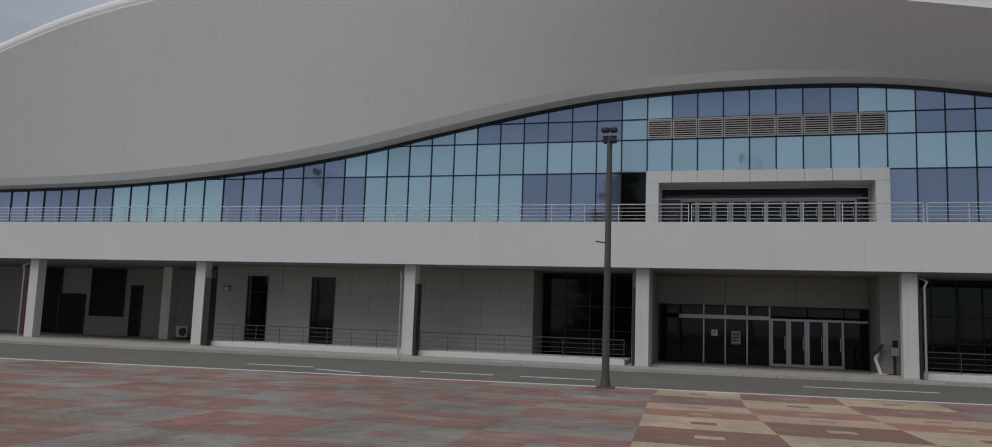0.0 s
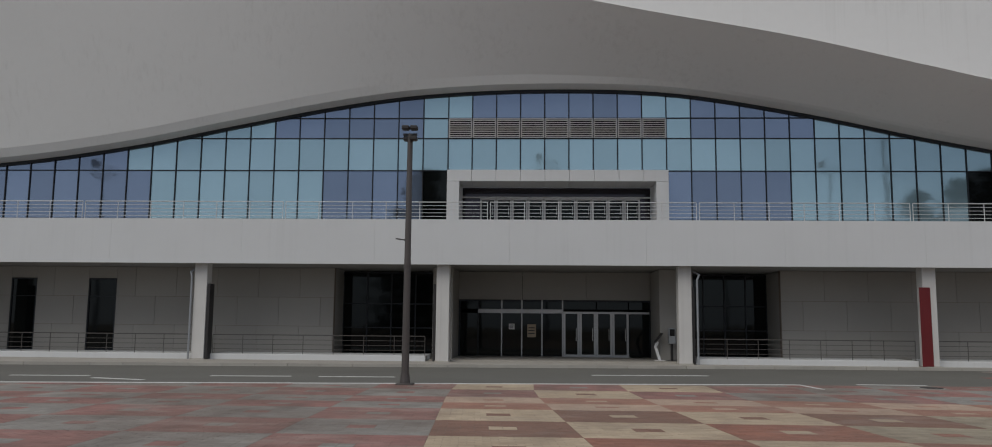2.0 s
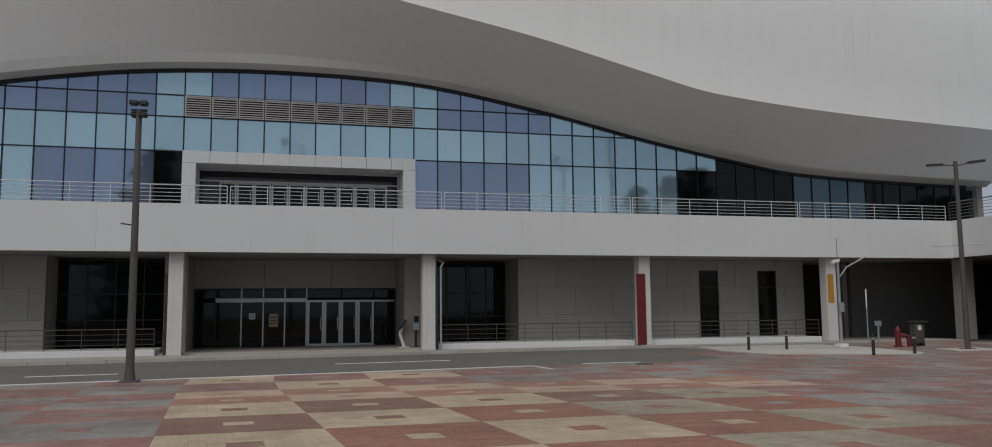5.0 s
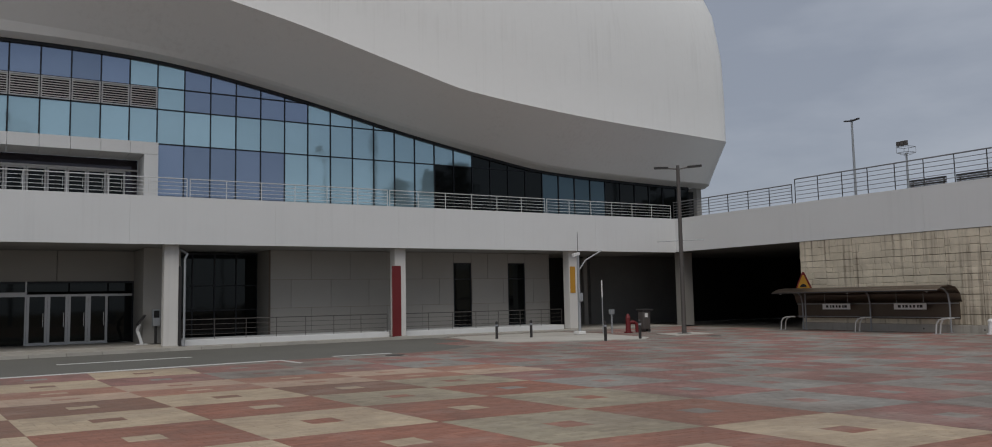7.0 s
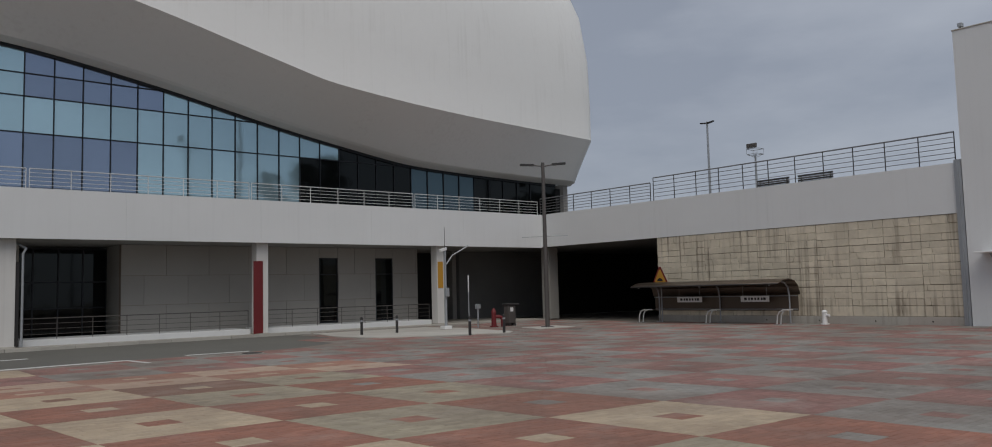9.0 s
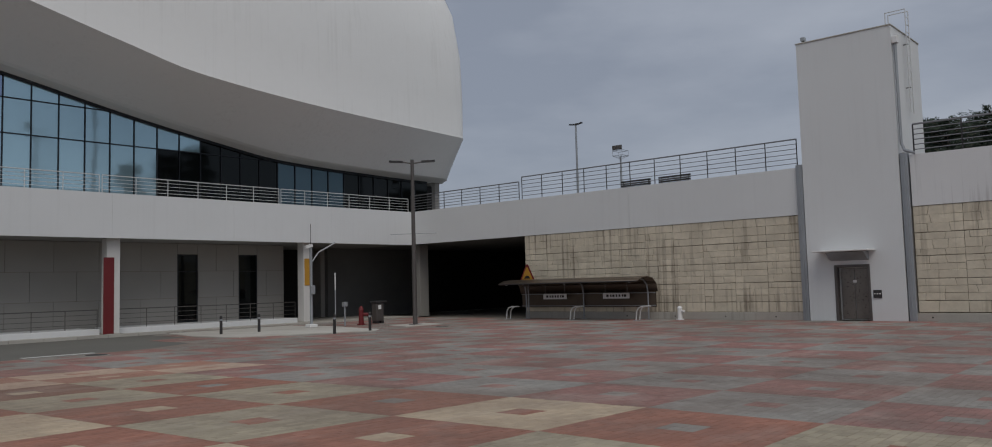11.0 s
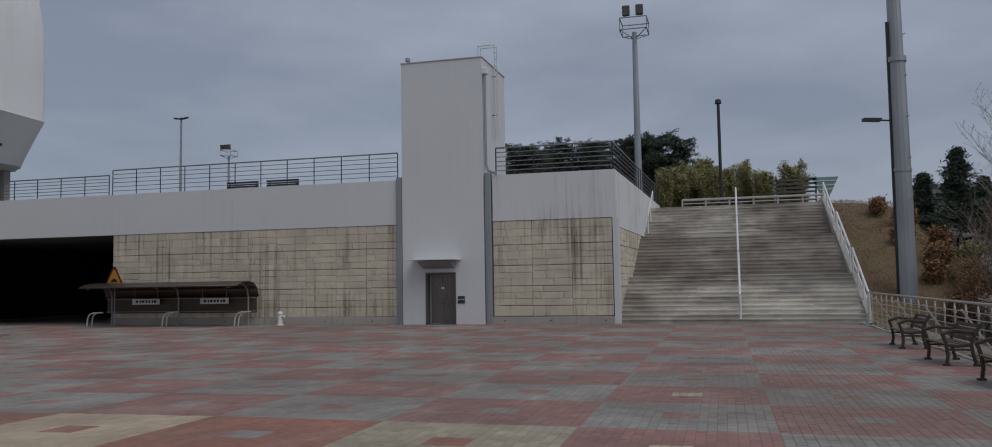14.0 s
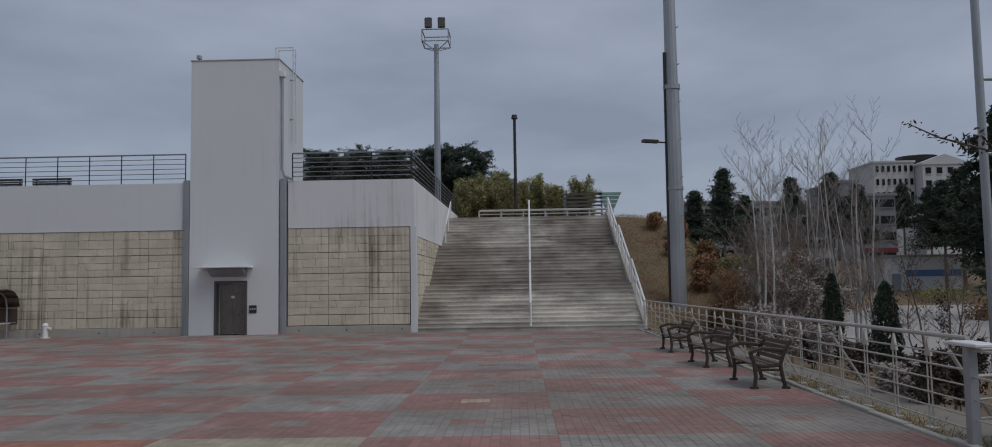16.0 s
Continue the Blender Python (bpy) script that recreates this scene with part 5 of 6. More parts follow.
# ---- slope, lower ground and far things ----
def hill(x, y):
    """Height of the ground beyond the plaza fence."""
    t = min(max((x - 33.5) / 13.0, 0), 1)
    bank = 5.5 * t * min(max((y + 9.5) * 0.2 + 1, 0), 1)
    near = -0.12 - 0.16 * min(max(-6.3 - y, 0), 9)
    far = min(max((x - 105) / 45, 0), 1) * 7.0 * min(max((-7 - y) / 12, 0), 1)
    keep = 1 - 0.8 * min(bank / 2.5, 1)
    return near * keep + max(far, bank) + 0.12 * noise.noise((x * 0.35, y * 0.35, 0))


bm = bmesh.new()
gx = [6 + 0.8 * i for i in range(60)] + [56 + 4 * i for i in range(30)] + [180, 240, 330, 500]
gy = [-6.4 - 0.7 * i for i in range(24)] + [-24 - 4 * i for i in range(24)] + [-130, -180, -260, -400]
gx = [-400, -100, -20] + gx
verts = [[bm.verts.new((x, y, hill(x, y))) for y in gy] for x in gx]
for a, b in zip(verts, verts[1:]):
    for i in range(len(gy) - 1):
        bm.faces.new((a[i], a[i + 1], b[i + 1], b[i]))
bmesh.ops.recalc_face_normals(bm, faces=bm.faces)
solid("grass_slope", bm, M["earth"], "dry brown grass bank falling from the stairs to the lower street", "slope", kind="structure", smooth=True)
M["streetdirt"] = material("worn_street", (0.36, 0.335, 0.31), 0.9, var=0.3, scale=0.15, grain=8, bump=0.2, tint=(0.25, 0.225, 0.2))
# the terrace behind the top of the stairs
solid("upper_ground", box((49, -7.0, 4.4), (140, 2.9, 5.3)), M["earth"], "dry ground above the stairs", "ground", kind="structure")
solid("street", prism([(22, -16.2), (40, -18), (62, -21), (80, -27), (128, -52), (135, -90), (100, -85), (62, -50), (40, -38), (22, -30)], "z", -2.2, -1.42), M["streetdirt"], "grey worn street below the plaza", "road", kind="structure")

M["bark"] = material("birch_bark", (0.55, 0.53, 0.5), 0.8, var=0.3, scale=4, grain=20, bump=0.3)
M["birch_twig"] = material("grey_brown_twigs", (0.27, 0.235, 0.215), 0.9, var=0.25, scale=3, grain=20, bump=0.2)
M["twig"] = material("brown_twigs", (0.16, 0.12, 0.09), 0.9, var=0.25, scale=3, grain=20, bump=0.2)
M["needle"] = material("dark_conifer", (0.028, 0.045, 0.026), 0.8, var=0.3, scale=1.0, grain=8, bump=0.1, each=0.35)
M["olive"] = material("yellow_green_leaves", (0.235, 0.215, 0.085), 0.8, var=0.3, scale=1.0, grain=8, bump=0.1, each=0.4)
M["rust"] = material("rust_brown_leaves", (0.235, 0.125, 0.06), 0.85, var=0.3, scale=1.0, grain=8, bump=0.1, each=0.4)
M["straw"] = material("straw_grass", (0.30, 0.22, 0.10), 0.9, var=0.3, scale=1.0, grain=8, bump=0.1, each=0.4)
M["darkleaf"] = material("withered_dark_leaves", (0.05, 0.035, 0.025), 0.85, var=0.3, scale=1.0, grain=8, bump=0.1, each=0.3)
M["blossom"] = material("grey_seed_heads", (0.36, 0.31, 0.28), 0.9, var=0.2, scale=1.0, grain=8, bump=0.1, each=0.3)


def grow(rng, base, height, spread, forks, r, out, tips, bend=0.12, depth=0, up=0.35):
    """Tapered limbs: adds segments (a, b, ra, rb) to out and the ends to tips."""
    p, d = Vector(base), Vector((rng.uniform(-bend, bend), rng.uniform(-bend, bend), 1)).normalized() if depth == 0 else spread
    n_seg = 6 if depth == 0 else 4
    seg = height / n_seg
    for i in range(n_seg):
        ra, rb = r * (1 - i / n_seg * 0.8), r * (1 - (i + 1) / n_seg * 0.8)
        q = p + d * seg
        out.append((p.copy(), q.copy(), ra, rb, depth))
        if depth < 2 and i >= (1 if depth == 0 else 0):
            for _ in range(forks if depth == 0 else 2):
                a = rng.uniform(0, 2 * math.pi)
                side = Vector((math.cos(a), math.sin(a), rng.uniform(up, up + 0.7))).normalized()
                grow(rng, q, height * rng.uniform(0.22, 0.4) * (1 - i / n_seg * 0.5), (d * 0.5 + side).normalized(), forks, rb * 0.42, out, tips, bend, depth + 1, up)
        d = (d + Vector((rng.uniform(-bend, bend), rng.uniform(-bend, bend), rng.uniform(0, bend)))).normalized()
        p = q
    tips.append(p.copy())


def limbs_mesh(segs, sides=4):
    v, f = [], []
    last = None
    for a, b, ra, rb, *_ in segs:
        d = (b - a).normalized()
        u = d.orthogonal().normalized()
        w = d.cross(u)
        joined = last is not None and (last - a).length < 1e-5
        last = b
        s = len(v) - (sides if joined else 0)
        for c, r in ((b, max(rb, 0.005)),) if joined else ((a, max(ra, 0.006)), (b, max(rb, 0.005))):
            for k in range(sides):
                t = 2 * math.pi * k / sides
                v.append(c + (u * math.cos(t) + w * math.sin(t)) * r)
        for k in range(sides):
            f.append((s + k, s + (k + 1) % sides, s + sides + (k + 1) % sides, s + sides + k))
    me = bpy.data.meshes.new("limbs")
    me.from_pydata(v, [], f)
    return me


def leaves_mesh(points, size, rng, per=1, droop=0.0, loose=1.6, thin=0.42):
    """Many small two-triangle leaves round the given points."""
    v, f = [], []
    for p in points:
        for _ in range(per):
            c = p + Vector((rng.gauss(0, 1), rng.gauss(0, 1), rng.gauss(0, 0.7))) * size * loose
            d = Vector((rng.uniform(-1, 1), rng.uniform(-1, 1), rng.uniform(-0.6, 0.8) - droop)).normalized()
            u = d.orthogonal().normalized()
            s, k = size * rng.uniform(0.6, 1.3), len(v)
            v += [c - d * s, c + u * s * thin, c + d * s, c - u * s * thin]
            f.append((k, k + 1, k + 2, k + 3))
    me = bpy.data.meshes.new("leaves")
    me.from_pydata(v, [], f)
    return me


def with_material(me, m):
    me.materials.append(m)
    return me


def bare_tree(name, x, y, h, seed, label, mat="bark", r=0.07, forks=2, leaves=None, per=1, size=0.05, bend=0.1, z=None, trunks=1, up=0.35, group="bare trees"):
    rg = random.Random(seed)
    segs, tips = [], []
    for k in range(trunks):
        grow(rg, (rg.uniform(-0.35, 0.35) * (trunks > 1), rg.uniform(-0.35, 0.35) * (trunks > 1), -0.1), h * rg.uniform(0.8, 1.0), None, forks, r, segs, tips, bend, 0, up)
    ob = thing(name, label, "tree" if "tree" in name or "birch" in name else "shrub", group, at=(x, y, hill(x, y) if z is None else z))
    stem = [s for s in segs if s[4] == 0]
    per_stem = len(stem) // trunks
    for k in range(trunks):
        part("trunk" if trunks == 1 else "stem", with_material(limbs_mesh(stem[k * per_stem:(k + 1) * per_stem], 6), M[mat]), None, ob)
    part("twig_crown", with_material(limbs_mesh([s for s in segs if s[4] > 0], 3), M["birch_twig"] if mat == "bark" else M["twig"]), None, ob)["kind"] = "stuff"
    if leaves:
        part("crown", with_material(leaves_mesh(tips + [s[1] for s in segs if s[2] <= r * 0.3], size, rg, per), M[leaves]), None, ob)["kind"] = "stuff"
    return ob


def conifer(name, x, y, h, w, seed, label, z=None, mat="needle", dense=1.0, low=0.06, round_=0.0, group="conifers"):
    """A trunk with whorls of branches that carry many needle clumps."""
    rg = random.Random(seed)
    ob = thing(name, label, "tree", group, at=(x, y, hill(x, y) if z is None else z))
    part("trunk", tube((0, 0, -0.2), (0, 0, h * 0.96), max(0.03, h * 0.018), 0.01, 7), M["twig"], ob)
    segs, pts = [], []
    n_w = int(11 * dense) + 5
    for i in range(n_w):
        f = low + (0.98 - low) * i / n_w
        whorl = w * ((1 - f) ** (1.0 - 0.65 * round_)) * rg.uniform(0.8, 1.1)
        for _ in range(10):
            a, reach = rg.uniform(0, 6.283), whorl * rg.uniform(0.35, 1.15)
            e = Vector((math.cos(a) * reach, math.sin(a) * reach, h * f + reach * rg.uniform(-0.15, 0.35)))
            s = Vector((0, 0, h * f))
            segs.append((s, e, 0.02 + 0.004 * h, 0.006))
            for k in range(int(9 * dense) + 2):
                pts.append(s.lerp(e, rg.uniform(0.2, 1.05)))
    part("bough_frame", with_material(limbs_mesh(segs, 3), M["twig"]), None, ob)["kind"] = "stuff"
    part("crown", with_material(leaves_mesh(pts, 0.022 * h * (0.6 + 0.4 * w / h), rg, 6, 0.0, 1.0, 0.25), M[mat]), None, ob)["kind"] = "stuff"
    return ob


# pines behind the terrace corner
rg = random.Random(21)
for k, (x, y, h, w) in enumerate(((66, 10.8, 7.7, 3.4), (64, 8.6, 7.3, 3.2), (67, 6.2, 7.9, 3.4), (62, 12.8, 6.9, 3.2), (68, 3.8, 8.2, 3.4), (65, 1.9, 7.5, 2.8), (72, 0.2, 6.4, 2.8), (66, 14.8, 7.6, 3.4), (70, 8.8, 8.2, 3.4), (71, 13, 8.1, 3.4), (63, 16.6, 7.0, 3.2), (65, 4.6, 7.6, 3.0))):
    conifer("pine_tree", x, y, h, w, 40 + k, "dark green pine behind the terrace railing", 5.2, dense=1.5, low=0.1, round_=1.1, group="terrace pines")
# bushes at the top of the stairs
for k in range(15):
    f = k / 14
    bare_tree("hedge_shrub", 54 + 3 * ((k * 0.618) % 1), 2.3 - 8.2 * f, (2.9, 3.3, 2.6, 3.7, 3.1)[k % 5] * (1.0 if f < 0.75 else 0.85), 60 + k, "loose yellow-green twiggy shrub at the top of the stairs", "twig", 0.026, 3, "olive", 2, 0.065, 0.13, 5.25, 5, 0.7, "stair-top shrubs")
# birches below the fence
for k in range(25):
    x = 30.5 + 11 * ((k * 0.618) % 1)
    y = -1.3 - (x - 1.1) * (0.275 + 0.15 * ((k * 0.377 + 0.2) % 1))
    bare_tree("birch", x, y, rg.uniform(5.6, 9.6), 80 + k, "slender bare pale-barked birch below the plaza fence", "bark", 0.058, 4, None, 1, 0.05, 0.07, None, 1, 0.45, "birches")
# grey thicket between the birches
for k in range(20):
    x = 31 + 11 * ((k * 0.618 + 0.3) % 1)
    y = -1.3 - (x - 1.1) * (0.25 + 0.1 * ((k * 0.433 + 0.1) % 1))
    bare_tree("shrub", x, y, rg.uniform(2.2, 4.6), 400 + k, "bare grey-brown twiggy shrub between the birches", "birch_twig", 0.028, 3, "rust" if k % 4 == 0 else None, 1, 0.04, 0.16, None, 4, 0.5, "bank shrubs")
for k, (x, y, h) in enumerate(((38, -11.2, 1.7), (36.5, -10.4, 1.2), (39.5, -11.2, 1.6), (34.4, -9.4, 1.0), (41.5, -10.6, 1.2), (38.8, -9.6, 0.9), (40.8, -9.0, 0.8), (37.4, -9.2, 0.8), (43.4, -9.6, 1.0), (44.6, -8.4, 0.8))):
    bare_tree("shrub", x, y, h, 100 + k, "rust-brown leafy shrub on the dry bank", "twig", 0.03, 3, "rust", 2, 0.07, 0.2, None, 4, 0.5, "bank shrubs")
bare_tree("shrub", 37.6, -11.0, 2.0, 117, "yellow-green shrub on the dry bank", "twig", 0.03, 3, "olive", 4, 0.08, 0.2, None, 4, 0.5, "bank shrubs")
for k, (x, y, h) in enumerate(((34.2, -11.8, 3.2), (33.4, -11.0, 2.8), (35.6, -12.2, 3.4), (32.0, -11.2, 2.6), (36.4, -13.4, 3.6), (34.8, -13.2, 3.4), (33.0, -12.4, 3.0), (37.4, -12.6, 3.2), (31.6, -12.2, 2.6), (35.4, -14.4, 3.4))):
    bare_tree("shrub", x, y, h, 120 + k, "pale grey feathery shrub among the birches", "twig", 0.03, 3, "blossom", 2, 0.06, 0.2, None, 4, 0.5, "bank shrubs")
def cypress(x, y, h, w, seed):
    """A short stem under an egg of many small upright sprays."""
    rg_ = random.Random(seed)
    ob = thing("cypress", "small dark clipped cypress below the fence", "tree", "cypresses", at=(x, y, hill(x, y)))
    part("trunk", tube((0, 0, -0.1), (0, 0, h * 0.7), 0.05, 0.02, 7), M["twig"], ob)
    pts = []
    for _ in range(1500):
        f, a = rg_.uniform(0.02, 1), rg_.uniform(0, 6.283)
        r = w * math.sin(math.pi * f ** 0.75) ** 0.6 * rg_.uniform(0.6, 1.04) * (1 + 0.14 * math.sin(3 * a + 7 * f))
        pts.append(Vector((math.cos(a) * r, math.sin(a) * r, 0.15 + f * (h - 0.15))))
    part("crown", with_material(leaves_mesh(pts, 0.06, rg_, 3, -0.8, 0.6, 0.3), M["needle"]), None, ob)["kind"] = "stuff"


cypress(27, -11.0, 2.75, 0.27, 140)
cypress(24, -11.3, 2.65, 0.35, 141)
for k, (x, y, h) in enumerate(((24.5, -11.8, 4.6), (21.6, -11.3, 4.2), (19.3, -10.6, 3.6), (28, -12.8, 5.2), (17.0, -9.6, 2.4), (15.4, -8.6, 1.8), (23.0, -12.6, 3.4), (26.6, -13.4, 4.4))):
    bare_tree("young_tree", x, y, h, 160 + k, "thin bare young tree with a few dark leaves", "twig", 0.035, 2, "darkleaf" if k % 2 else None, 1, 0.03, 0.18, None, 1, 0.2, "young trees")
bare_tree("young_tree", 17.4, -11.6, 6.6, 190, "bare tree with withered dark leaves near the mast", "twig", 0.06, 3, "darkleaf", 2, 0.07, 0.15, None, 1, 0.05, "young trees")
conifer("dark_tree", 30.5, -18.7, 9.4, 3.0, 177, "large dark evergreen beside the street", -1.4, dense=1.6, low=0.33, round_=0.8)
limb = thing("low_branch", "dark-leaved bough reaching in beside the steel mast", "branch", at=(18, -11.9, 0))
path = [Vector((0, 0, -1.2)), Vector((0, 0.1, 2.4)), Vector((0, 0.5, 4.2)), Vector((0, 1.3, 4.45)), Vector((0, 2.0, 4.65)), Vector((0, 2.6, 4.95))]
part("bough", with_material(limbs_mesh([(a, b, 0.05 - 0.008 * k, 0.042 - 0.008 * k) for k, (a, b) in enumerate(zip(path, path[1:]))], 6), M["twig"]), None, limb)
rg_ = random.Random(5)
part("foliage", with_material(leaves_mesh([path[k].lerp(path[k + 1], rg_.random()) for k in (2, 3, 3, 4, 4) for _ in range(7)], 0.055, rg_, 2, 0.3, 1.0, 0.4), M["darkleaf"]), None, limb)["kind"] = "stuff"
# low tangle on the slope below the fence
for k in range(10):
    x = 13 + 15 * ((k * 0.618 + 0.13) % 1)
    bare_tree("shrub", x, -7.6 - 3.4 * ((k * 0.377) % 1) - 0.06 * (x - 13), 0.8 + 0.8 * ((k * 0.29) % 1), 500 + k, "low tangled dark-leaved shrub below the fence", "twig", 0.018, 3, "darkleaf" if k % 3 else "blossom", 1, 0.045, 0.22, None, 4, 0.3, "slope shrubs")
# far trees before the buildings: place, height of the top, half width
for k, (x, y, top, w) in enumerate(((90, -16.5, 9.1, 3.2), (92, -20.8, 12.3, 4.0), (120, -31, 18.6, 5.4), (122, -34.5, 14.8, 5.0), (124, -42, 17.6, 5.4), (122, -47, 18.0, 5.6), (121, -50.5, 16, 4.5),
                                   (160, -75, 20.5, 6), (158, -79, 19.5, 6), (114, -59, 15.5, 6.5), (117, -63, 17.5, 7), (112, -63.5, 15, 6.5), (116, -67.5, 19, 7))):
    conifer("far_tree", x, y, top - hill(x, y), w * 1.6, 200 + k, "dark ragged pine before the far buildings", None, dense=0.9, low=0.42, round_=0.0, group="far trees")


# ---- far buildings ----
def far_building(label, x, y0, y1, z0, z1, floors, bays, wall_m, band=False, depth=16):
    ob = thing("building", label, "building", "far buildings")
    part("wall", box((x, y0, z0 - 12), (x + depth, y1, z1)), wall_m, ob)
    part("roof", box((x - 0.3, y0 - 0.3, z1), (x + depth + 0.3, y1 + 0.3, z1 + 0.5)), wall_m, ob)
    fh, bw = (z1 - z0) / floors, (y1 - y0) / bays
    for f in range(floors):
        for b in range(bays):
            lo = (x - 0.12, y0 + bw * (b + (0.08 if band else 0.25)), z0 + fh * (f + 0.3))
            hi = (x - 0.02, y0 + bw * (b + (0.92 if band else 0.75)), z0 + fh * (f + 0.78))
            w_ = part("window", box(lo, hi), M["pane_dark"], ob)
            part("sill", box((x - 0.25, lo[1], lo[2] - 0.2), (x - 0.02, hi[1], lo[2])), wall_m, w_)
    return ob


M["bluepaint"] = material("blue_paint", (0.05, 0.12, 0.26), 0.6, var=0.15)
M["farwhite"] = material("far_white_render", (0.5, 0.5, 0.49), 0.8, var=0.08, scale=0.1, grain=2, bump=0.0)
M["farpale"] = material("far_pale_grey_render", (0.3, 0.3, 0.29), 0.8, var=0.1, scale=0.1, grain=2, bump=0.0)
M["fargrey"] = material("far_grey_concrete", (0.2, 0.21, 0.22), 0.8, var=0.12, scale=0.1, grain=2, bump=0.0)
far_building("grey concrete office block with window bands", 150, -69, -57.5, 5.0, 16.8, 4, 4, M["fargrey"], True)
far_building("grey concrete block with a blank stair wall", 149, -62, -58.6, 8.0, 19.2, 1, 1, M["fargrey"], True)
far_building("low pale office wing with long window bands", 140, -54.5, -44.5, 3, 12.6, 3, 3, M["farwhite"], True)
far_building("white many-windowed building on the hill", 210, -101.4, -91.5, 14.5, 31.2, 5, 7, M["farwhite"])
ob = far_building("white gabled wing of the hill building", 206, -112.4, -101.6, 14, 30.0, 5, 4, M["farwhite"])
part("gable", prism([(-112.7, 30.5), (-101.3, 30.5), (-107, 32.6)], "x", 205.8, 222), M["farwhite"], ob)
ob = thing("roof_drum", "dark oval roof drum on the white hill building", "roof drum", "far buildings", at=(217, -105.4, 31.6))
part("drum", tube((0, 0, 0), (0, 0, 1.9), 4.2, 5.0, 24), M["dark"], ob)
far_building("pale low building beyond the trees", 168, -66, -36, 5, 17.5, 3, 10, M["farpale"], True)
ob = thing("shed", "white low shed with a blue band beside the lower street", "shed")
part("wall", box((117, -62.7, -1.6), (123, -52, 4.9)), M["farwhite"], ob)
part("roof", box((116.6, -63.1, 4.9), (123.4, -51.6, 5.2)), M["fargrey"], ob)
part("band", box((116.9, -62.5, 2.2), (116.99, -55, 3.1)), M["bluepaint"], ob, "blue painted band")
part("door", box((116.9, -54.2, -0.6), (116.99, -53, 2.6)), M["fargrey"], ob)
ob = thing("awning", "red awning before the grey office block", "awning")
part("sheet", prism([(-68, 6.6), (-62.5, 6.6), (-62.5, 7.4), (-68, 7.4)], "x", 147.5, 149.8), M["redpaint"], ob)
part("post", tube((147.7, -67.8, 4), (147.7, -67.8, 6.6), 0.1), M["galv"], ob)
part("post", tube((147.7, -62.8, 4), (147.7, -62.8, 6.6), 0.1), M["galv"], ob)
# low hedges beside the lower street
for k, (x, y, w) in enumerate(((88, -34, 3.2), (110, -56, 3.0), (78, -26, 2.6), (84, -30, 2.2), (66, -38, 1.6))):
    rg_ = random.Random(300 + k)
    hd = thing("hedge", "low dull brown-green hedge beside the lower street", "hedge", "street hedges", at=(x, y, hill(x, y)))
    pts = [Vector((rg_.uniform(-w, w), rg_.uniform(-w, w), abs(rg_.gauss(0.7, 0.45)))) for _ in range(500)]
    part("crown", with_material(leaves_mesh(pts, 0.14, rg_, 3), M["olive" if k % 2 else "rust"]), None, hd)["kind"] = "stuff"
    part("stem_clump", with_material(limbs_mesh([(Vector((p.x, p.y, -0.1)), p, 0.03, 0.01) for p in pts[::12]], 3), M["twig"]), None, hd)["kind"] = "stuff"
# what stands behind the walker and shows in the glass
for x, y, z, h in ((1.9, -12, -1.1, 19.2), (38.2, -30, -1.6, 22.6), (-47, -12, -1.1, 18.6)):
    flood_mast("flood_mast", (x, y, z), h, 0.24, "tall floodlight mast that is mirrored in the glass wall", 2, 1.05)
for k, (x, y, h, w) in enumerate(((-12.4, -20, 22.5, 7.5), (-15.5, -22, 18, 6.0), (53.5, -48, 20, 6), (58.5, -50, 25, 7), (64, -49, 27, 7.5), (69.5, -50, 29, 7.5), (49, -47, 15, 4))):
    conifer("dark_tree", x, y, h, w, 320 + k, "large dark pine mirrored in the glass wall", -2.0, dense=1.0, low=0.03, round_=0.6, group="mirrored pines")

# ---- grass tufts along the fence ----
rg = random.Random(9)
pts = []
for _ in range(7000):
    x, y = 8 + 25 * rg.random() ** 1.4, -6.08 - abs(rg.gauss(0, 0.75))
    pts.append(Vector((x, y, hill(x, y) + 0.04)))
for _ in range(6500):
    x, y = rg.uniform(34, 47), rg.uniform(-12, -6.6)
    pts.append(Vector((x, y, hill(x, y) + 0.05)))
near, bank = [p for p in pts if p.x < 34], [p for p in pts if p.x >= 34]
tagged(new("dry_grass", with_material(leaves_mesh(near, 0.065, rg, 6, -0.6, 1.0, 0.06), M["straw"])), "straw-coloured dry grass tufts beside the fence", "grass", kind="stuff")
for name, a, m, label in (("dry_grass", 0, "rust", "rust-brown withered grass on the bank"), ("dry_grass", 1, "straw", "straw-coloured dry grass on the bank"), ("green_grass", 2, "olive", "dull green grass on the bank")):
    patch = [p for k, p in enumerate(bank) if int(3 * abs(noise.noise((p.x * 0.6, p.y * 0.6, 3))) * 1.6 + 0.25 * (k % 4)) % 3 == a]
    tagged(new(name, with_material(leaves_mesh(patch, 0.06, rg, 6, -0.5, 1.2, 0.08), M[m])), label, "grass", kind="stuff")

# ---- brick paving ----
plaza = thing("plaza", "large paved square of red, grey and cream brick checks", "pavement", kind="structure")
part("bed", prism([(-45, -6.0), (33.75, -6.0), (33.75, 34.3), (18.7, 34.3), (18.2, 33.2), (17.2, 29.4), (15.6, 26.6), (13.4, 25.2), (8, 24.9), (-2.5, 23.7), (-12, 22.6), (-21, 21.6), (-45, 20)], "z", -0.3, -0.004),
     M["joint"], plaza)
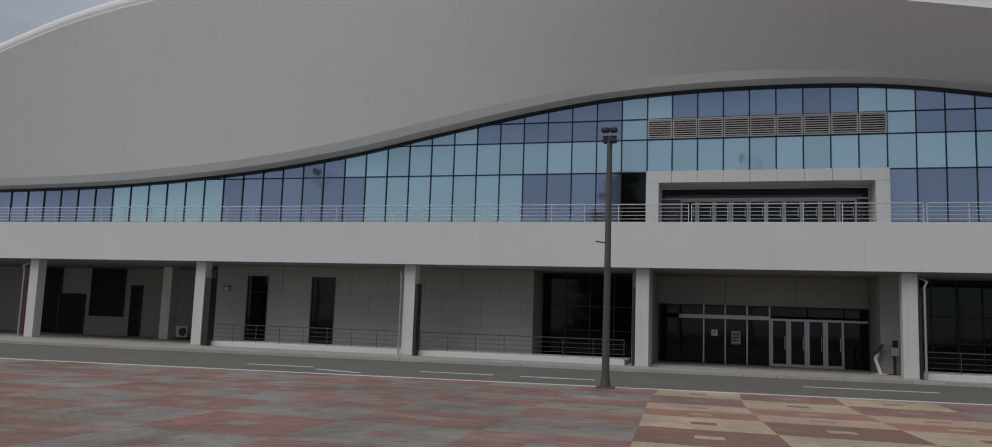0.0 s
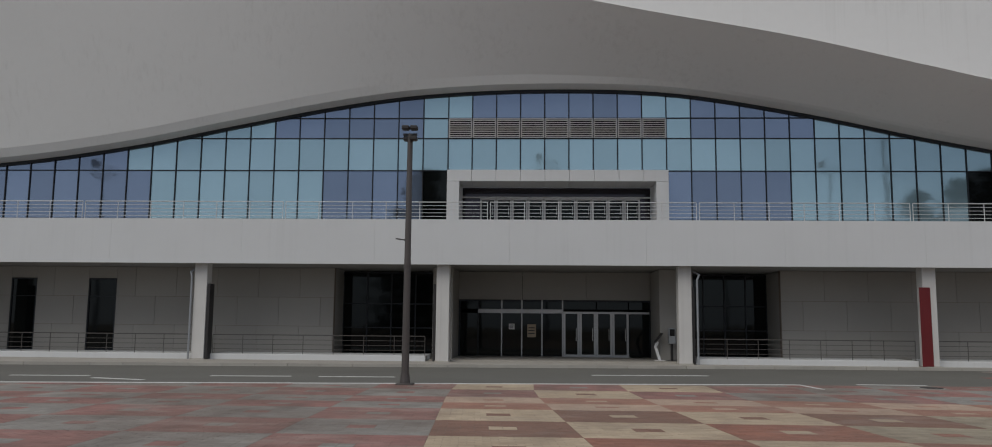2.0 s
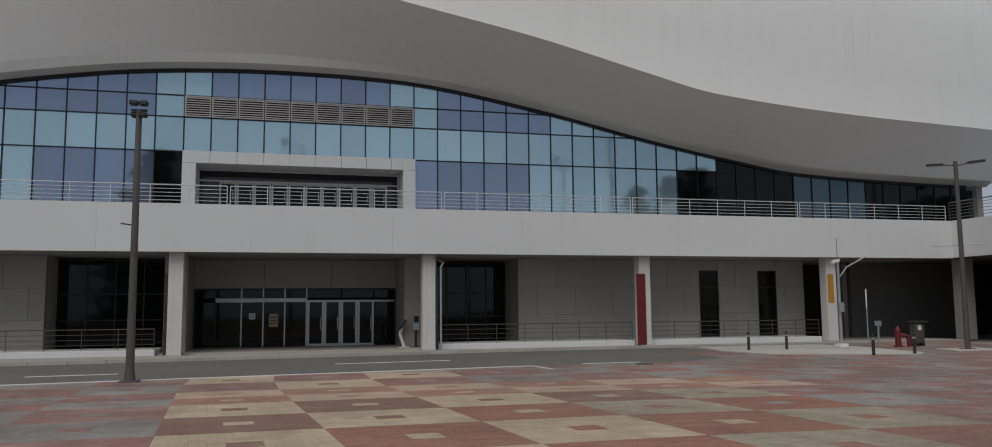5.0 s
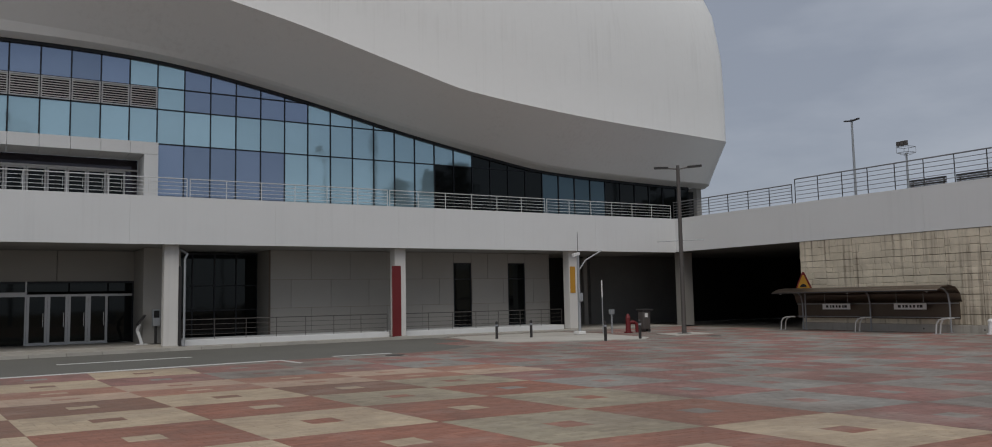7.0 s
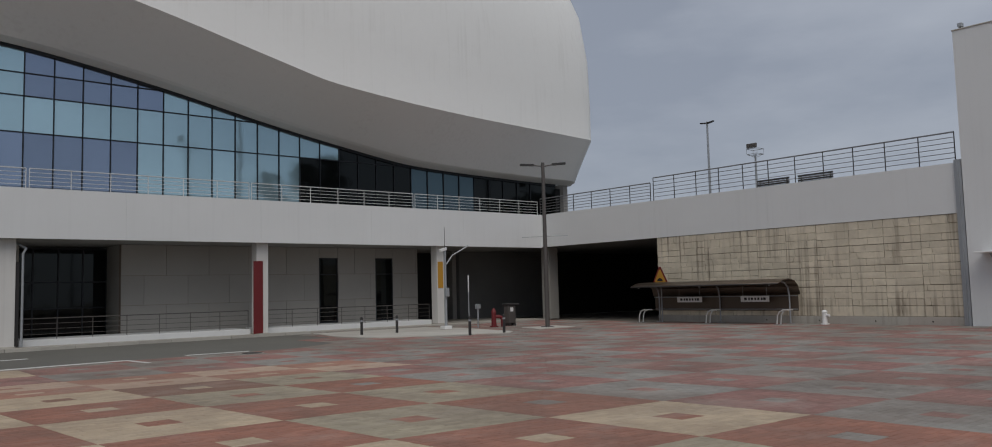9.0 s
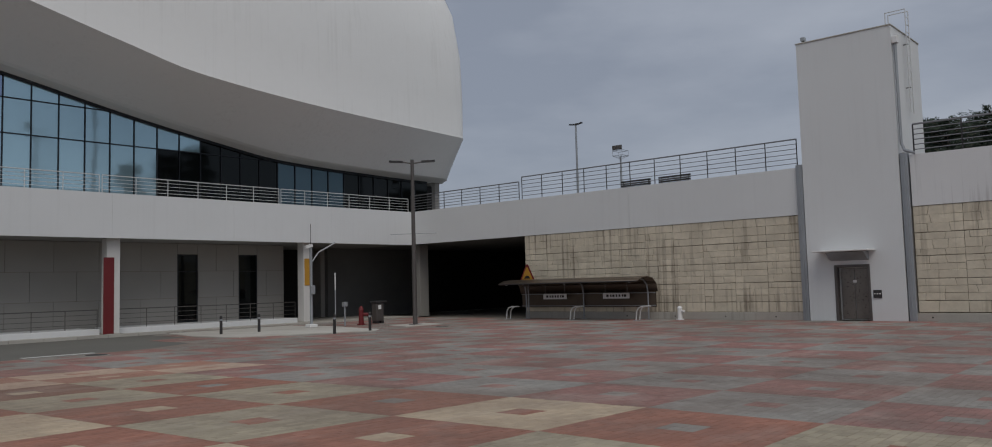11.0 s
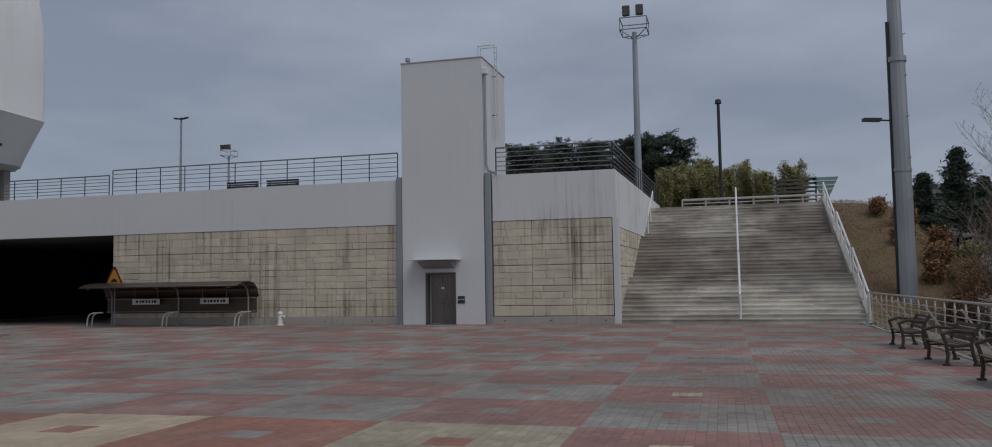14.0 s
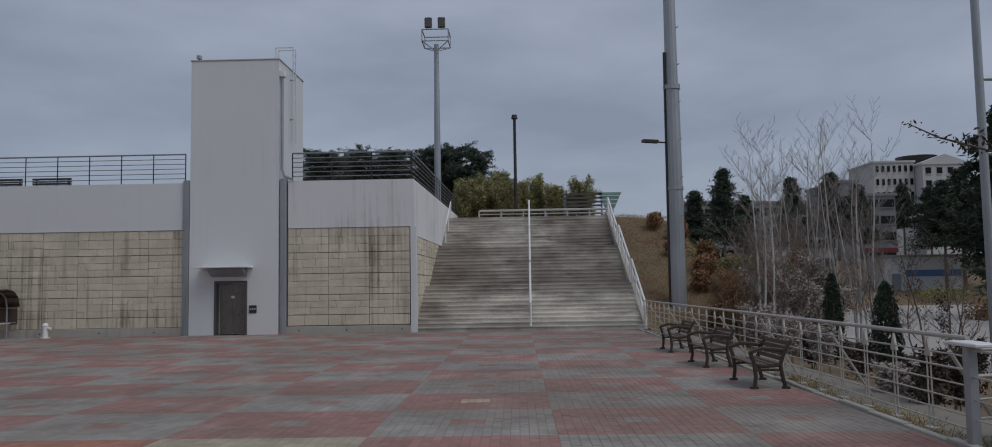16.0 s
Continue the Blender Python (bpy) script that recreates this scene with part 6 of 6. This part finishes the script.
# lines of the chequer: places across (at y = 13) and along the square, both a little askew
LINES_X = [-1.47 - 2.42 * k for k in range(12, 0, -1)] + [-1.47, 0.93, 3.38, 5.82, 8.2, 10.45, 12.55, 14.4, 16.4, 18.25, 20.2, 22.2, 24.2, 26.2, 28.2, 30.2, 32.2, 34.2]
LINES_Y = [-5.9, -4.03, -1.75, 0.52, 3.05, 5.68, 8.15, 10.6, 13.0, 15.05, 17.05, 18.35, 19.75, 21.9, 24.2, 26.5, 28.8, 31.1, 33.4, 35.6]
C0, R0 = LINES_X.index(-1.47), LINES_Y.index(13.0)
NX, NY = 10, 20


def clamp(v, lo=0.0, hi=1.0):
    return min(max(v, lo), hi)


def grid_point(u, v):
    """Where the lines u (across) and v (along) of the chequer meet."""
    y = LINES_Y[v] - 0.08 * clamp((LINES_Y[v] - 2.5) / 5) * clamp(LINES_X[u] - 6, 0, 12)
    lean = 0.025 + 0.066 * clamp((LINES_X[u] + 3.7) / 4)
    return LINES_X[u] + lean * (13 - clamp(y, 6, 21)), y


def road_edge(x):
    return float(np.interp(x, [p[0] for p in ROAD_NEAR[:6]], [p[1] for p in ROAD_NEAR[:6]])) if x < 14 else 25.2 + (x - 13.4) * 2.0


def patch_mesh(corners, main, inset, seed):
    """A field of bricks between four corners, with a small square of the other colour in the middle."""
    rg_ = random.Random(seed)
    (ax, ay), (bx, by), (cx, cy), (dx, dy) = corners
    v, f, mi = [], [], []

    def put(u, w, z):
        p, q = 1 - u, 1 - w
        v.append((ax * p * q + bx * u * q + cx * u * w + dx * p * w, ay * p * q + by * u * q + cy * u * w + dy * p * w, z))

    for j in range(NY):
        middle = 8 <= j <= 11
        off = 0.5 if j % 2 and not middle else 0.0
        for i in range(-1 if off else 0, NX):
            a, b = max((i + off) / NX, 0), min((i + 1 + off) / NX, 1)
            if b - a < 1e-6:
                continue
            c, d = j / NY, (j + 1) / NY
            g, h, z, s = 0.0011, 0.0021, rg_.uniform(-0.0015, 0.0015), len(v)
            for u, w, k in ((a + g, c + g, 0), (b - g, c + g, 0), (b - g, d - g, 0), (a + g, d - g, 0), (a + h, c + h, 1), (b - h, c + h, 1), (b - h, d - h, 1), (a + h, d - h, 1)):
                put(u, w, z + rg_.uniform(-0.0015, 0.0015) if k else -0.004)
            f += [(s, s + 1, s + 5, s + 4), (s + 1, s + 2, s + 6, s + 5), (s + 2, s + 3, s + 7, s + 6), (s + 3, s, s + 4, s + 7), (s + 4, s + 5, s + 6, s + 7)]
            mi += [1 if middle and 0.4 < (a + b) / 2 < 0.6 else 0] * 5
    me = bpy.data.meshes.new("paving_patch")
    me.from_pydata(v, [], f)
    me.materials.append(M[main])
    me.materials.append(M[inset])
    me.polygons.foreach_set("material_index", mi)
    return me


def patch_colours(c, r):
    """The colours of a field and of its small square; c and r count from the brown field before the entrance."""
    if (c + r) % 2:
        if 0 <= c <= 5 and r in (2, 3):
            return "blush", "salmon"
        if 0 <= c <= 2 and r >= -4 or (c, r) == (4, -3):
            return "cream", "brown" if c < 2 or r > 0 else "russet"
        if c in (3, 4) and -6 <= r <= 1:
            return "sage", "russet"
        return "grey", "red"
    if 0 <= c <= 5 and r in (2, 3):
        return "salmon", "blush"
    if (c, r) in ((0, 0), (1, 1), (3, 1), (0, -2)):
        return "brown", "cream"
    if 0 <= c <= 4 and -5 <= r <= 1:
        return "russet", "cream" if c < 4 else "grey"
    return "red", "cream" if (c, r) in ((6, -6), (4, -6)) else "grey"


for i in range(len(LINES_X) - 1):
    for j in range(len(LINES_Y) - 1):
        q = [grid_point(i, j), grid_point(i + 1, j), grid_point(i + 1, j + 1), grid_point(i, j + 1)]
        xm, ym = sum(p[0] for p in q) / 4, sum(p[1] for p in q) / 4
        if (xm < -13 and ym < 5) or xm < -26 or q[0][0] > 33.2:
            continue
        q = [(min(x, 33.74), min(y, road_edge(x) - 0.02, 34.28)) for x, y in q]
        if min(q[3][1] - q[0][1], q[2][1] - q[1][1]) < 0.2:
            continue
        main, inset = patch_colours(i - C0, j - R0)
        part("paving_patch", patch_mesh(q, main, inset, i * 31 + j), None, plaza)
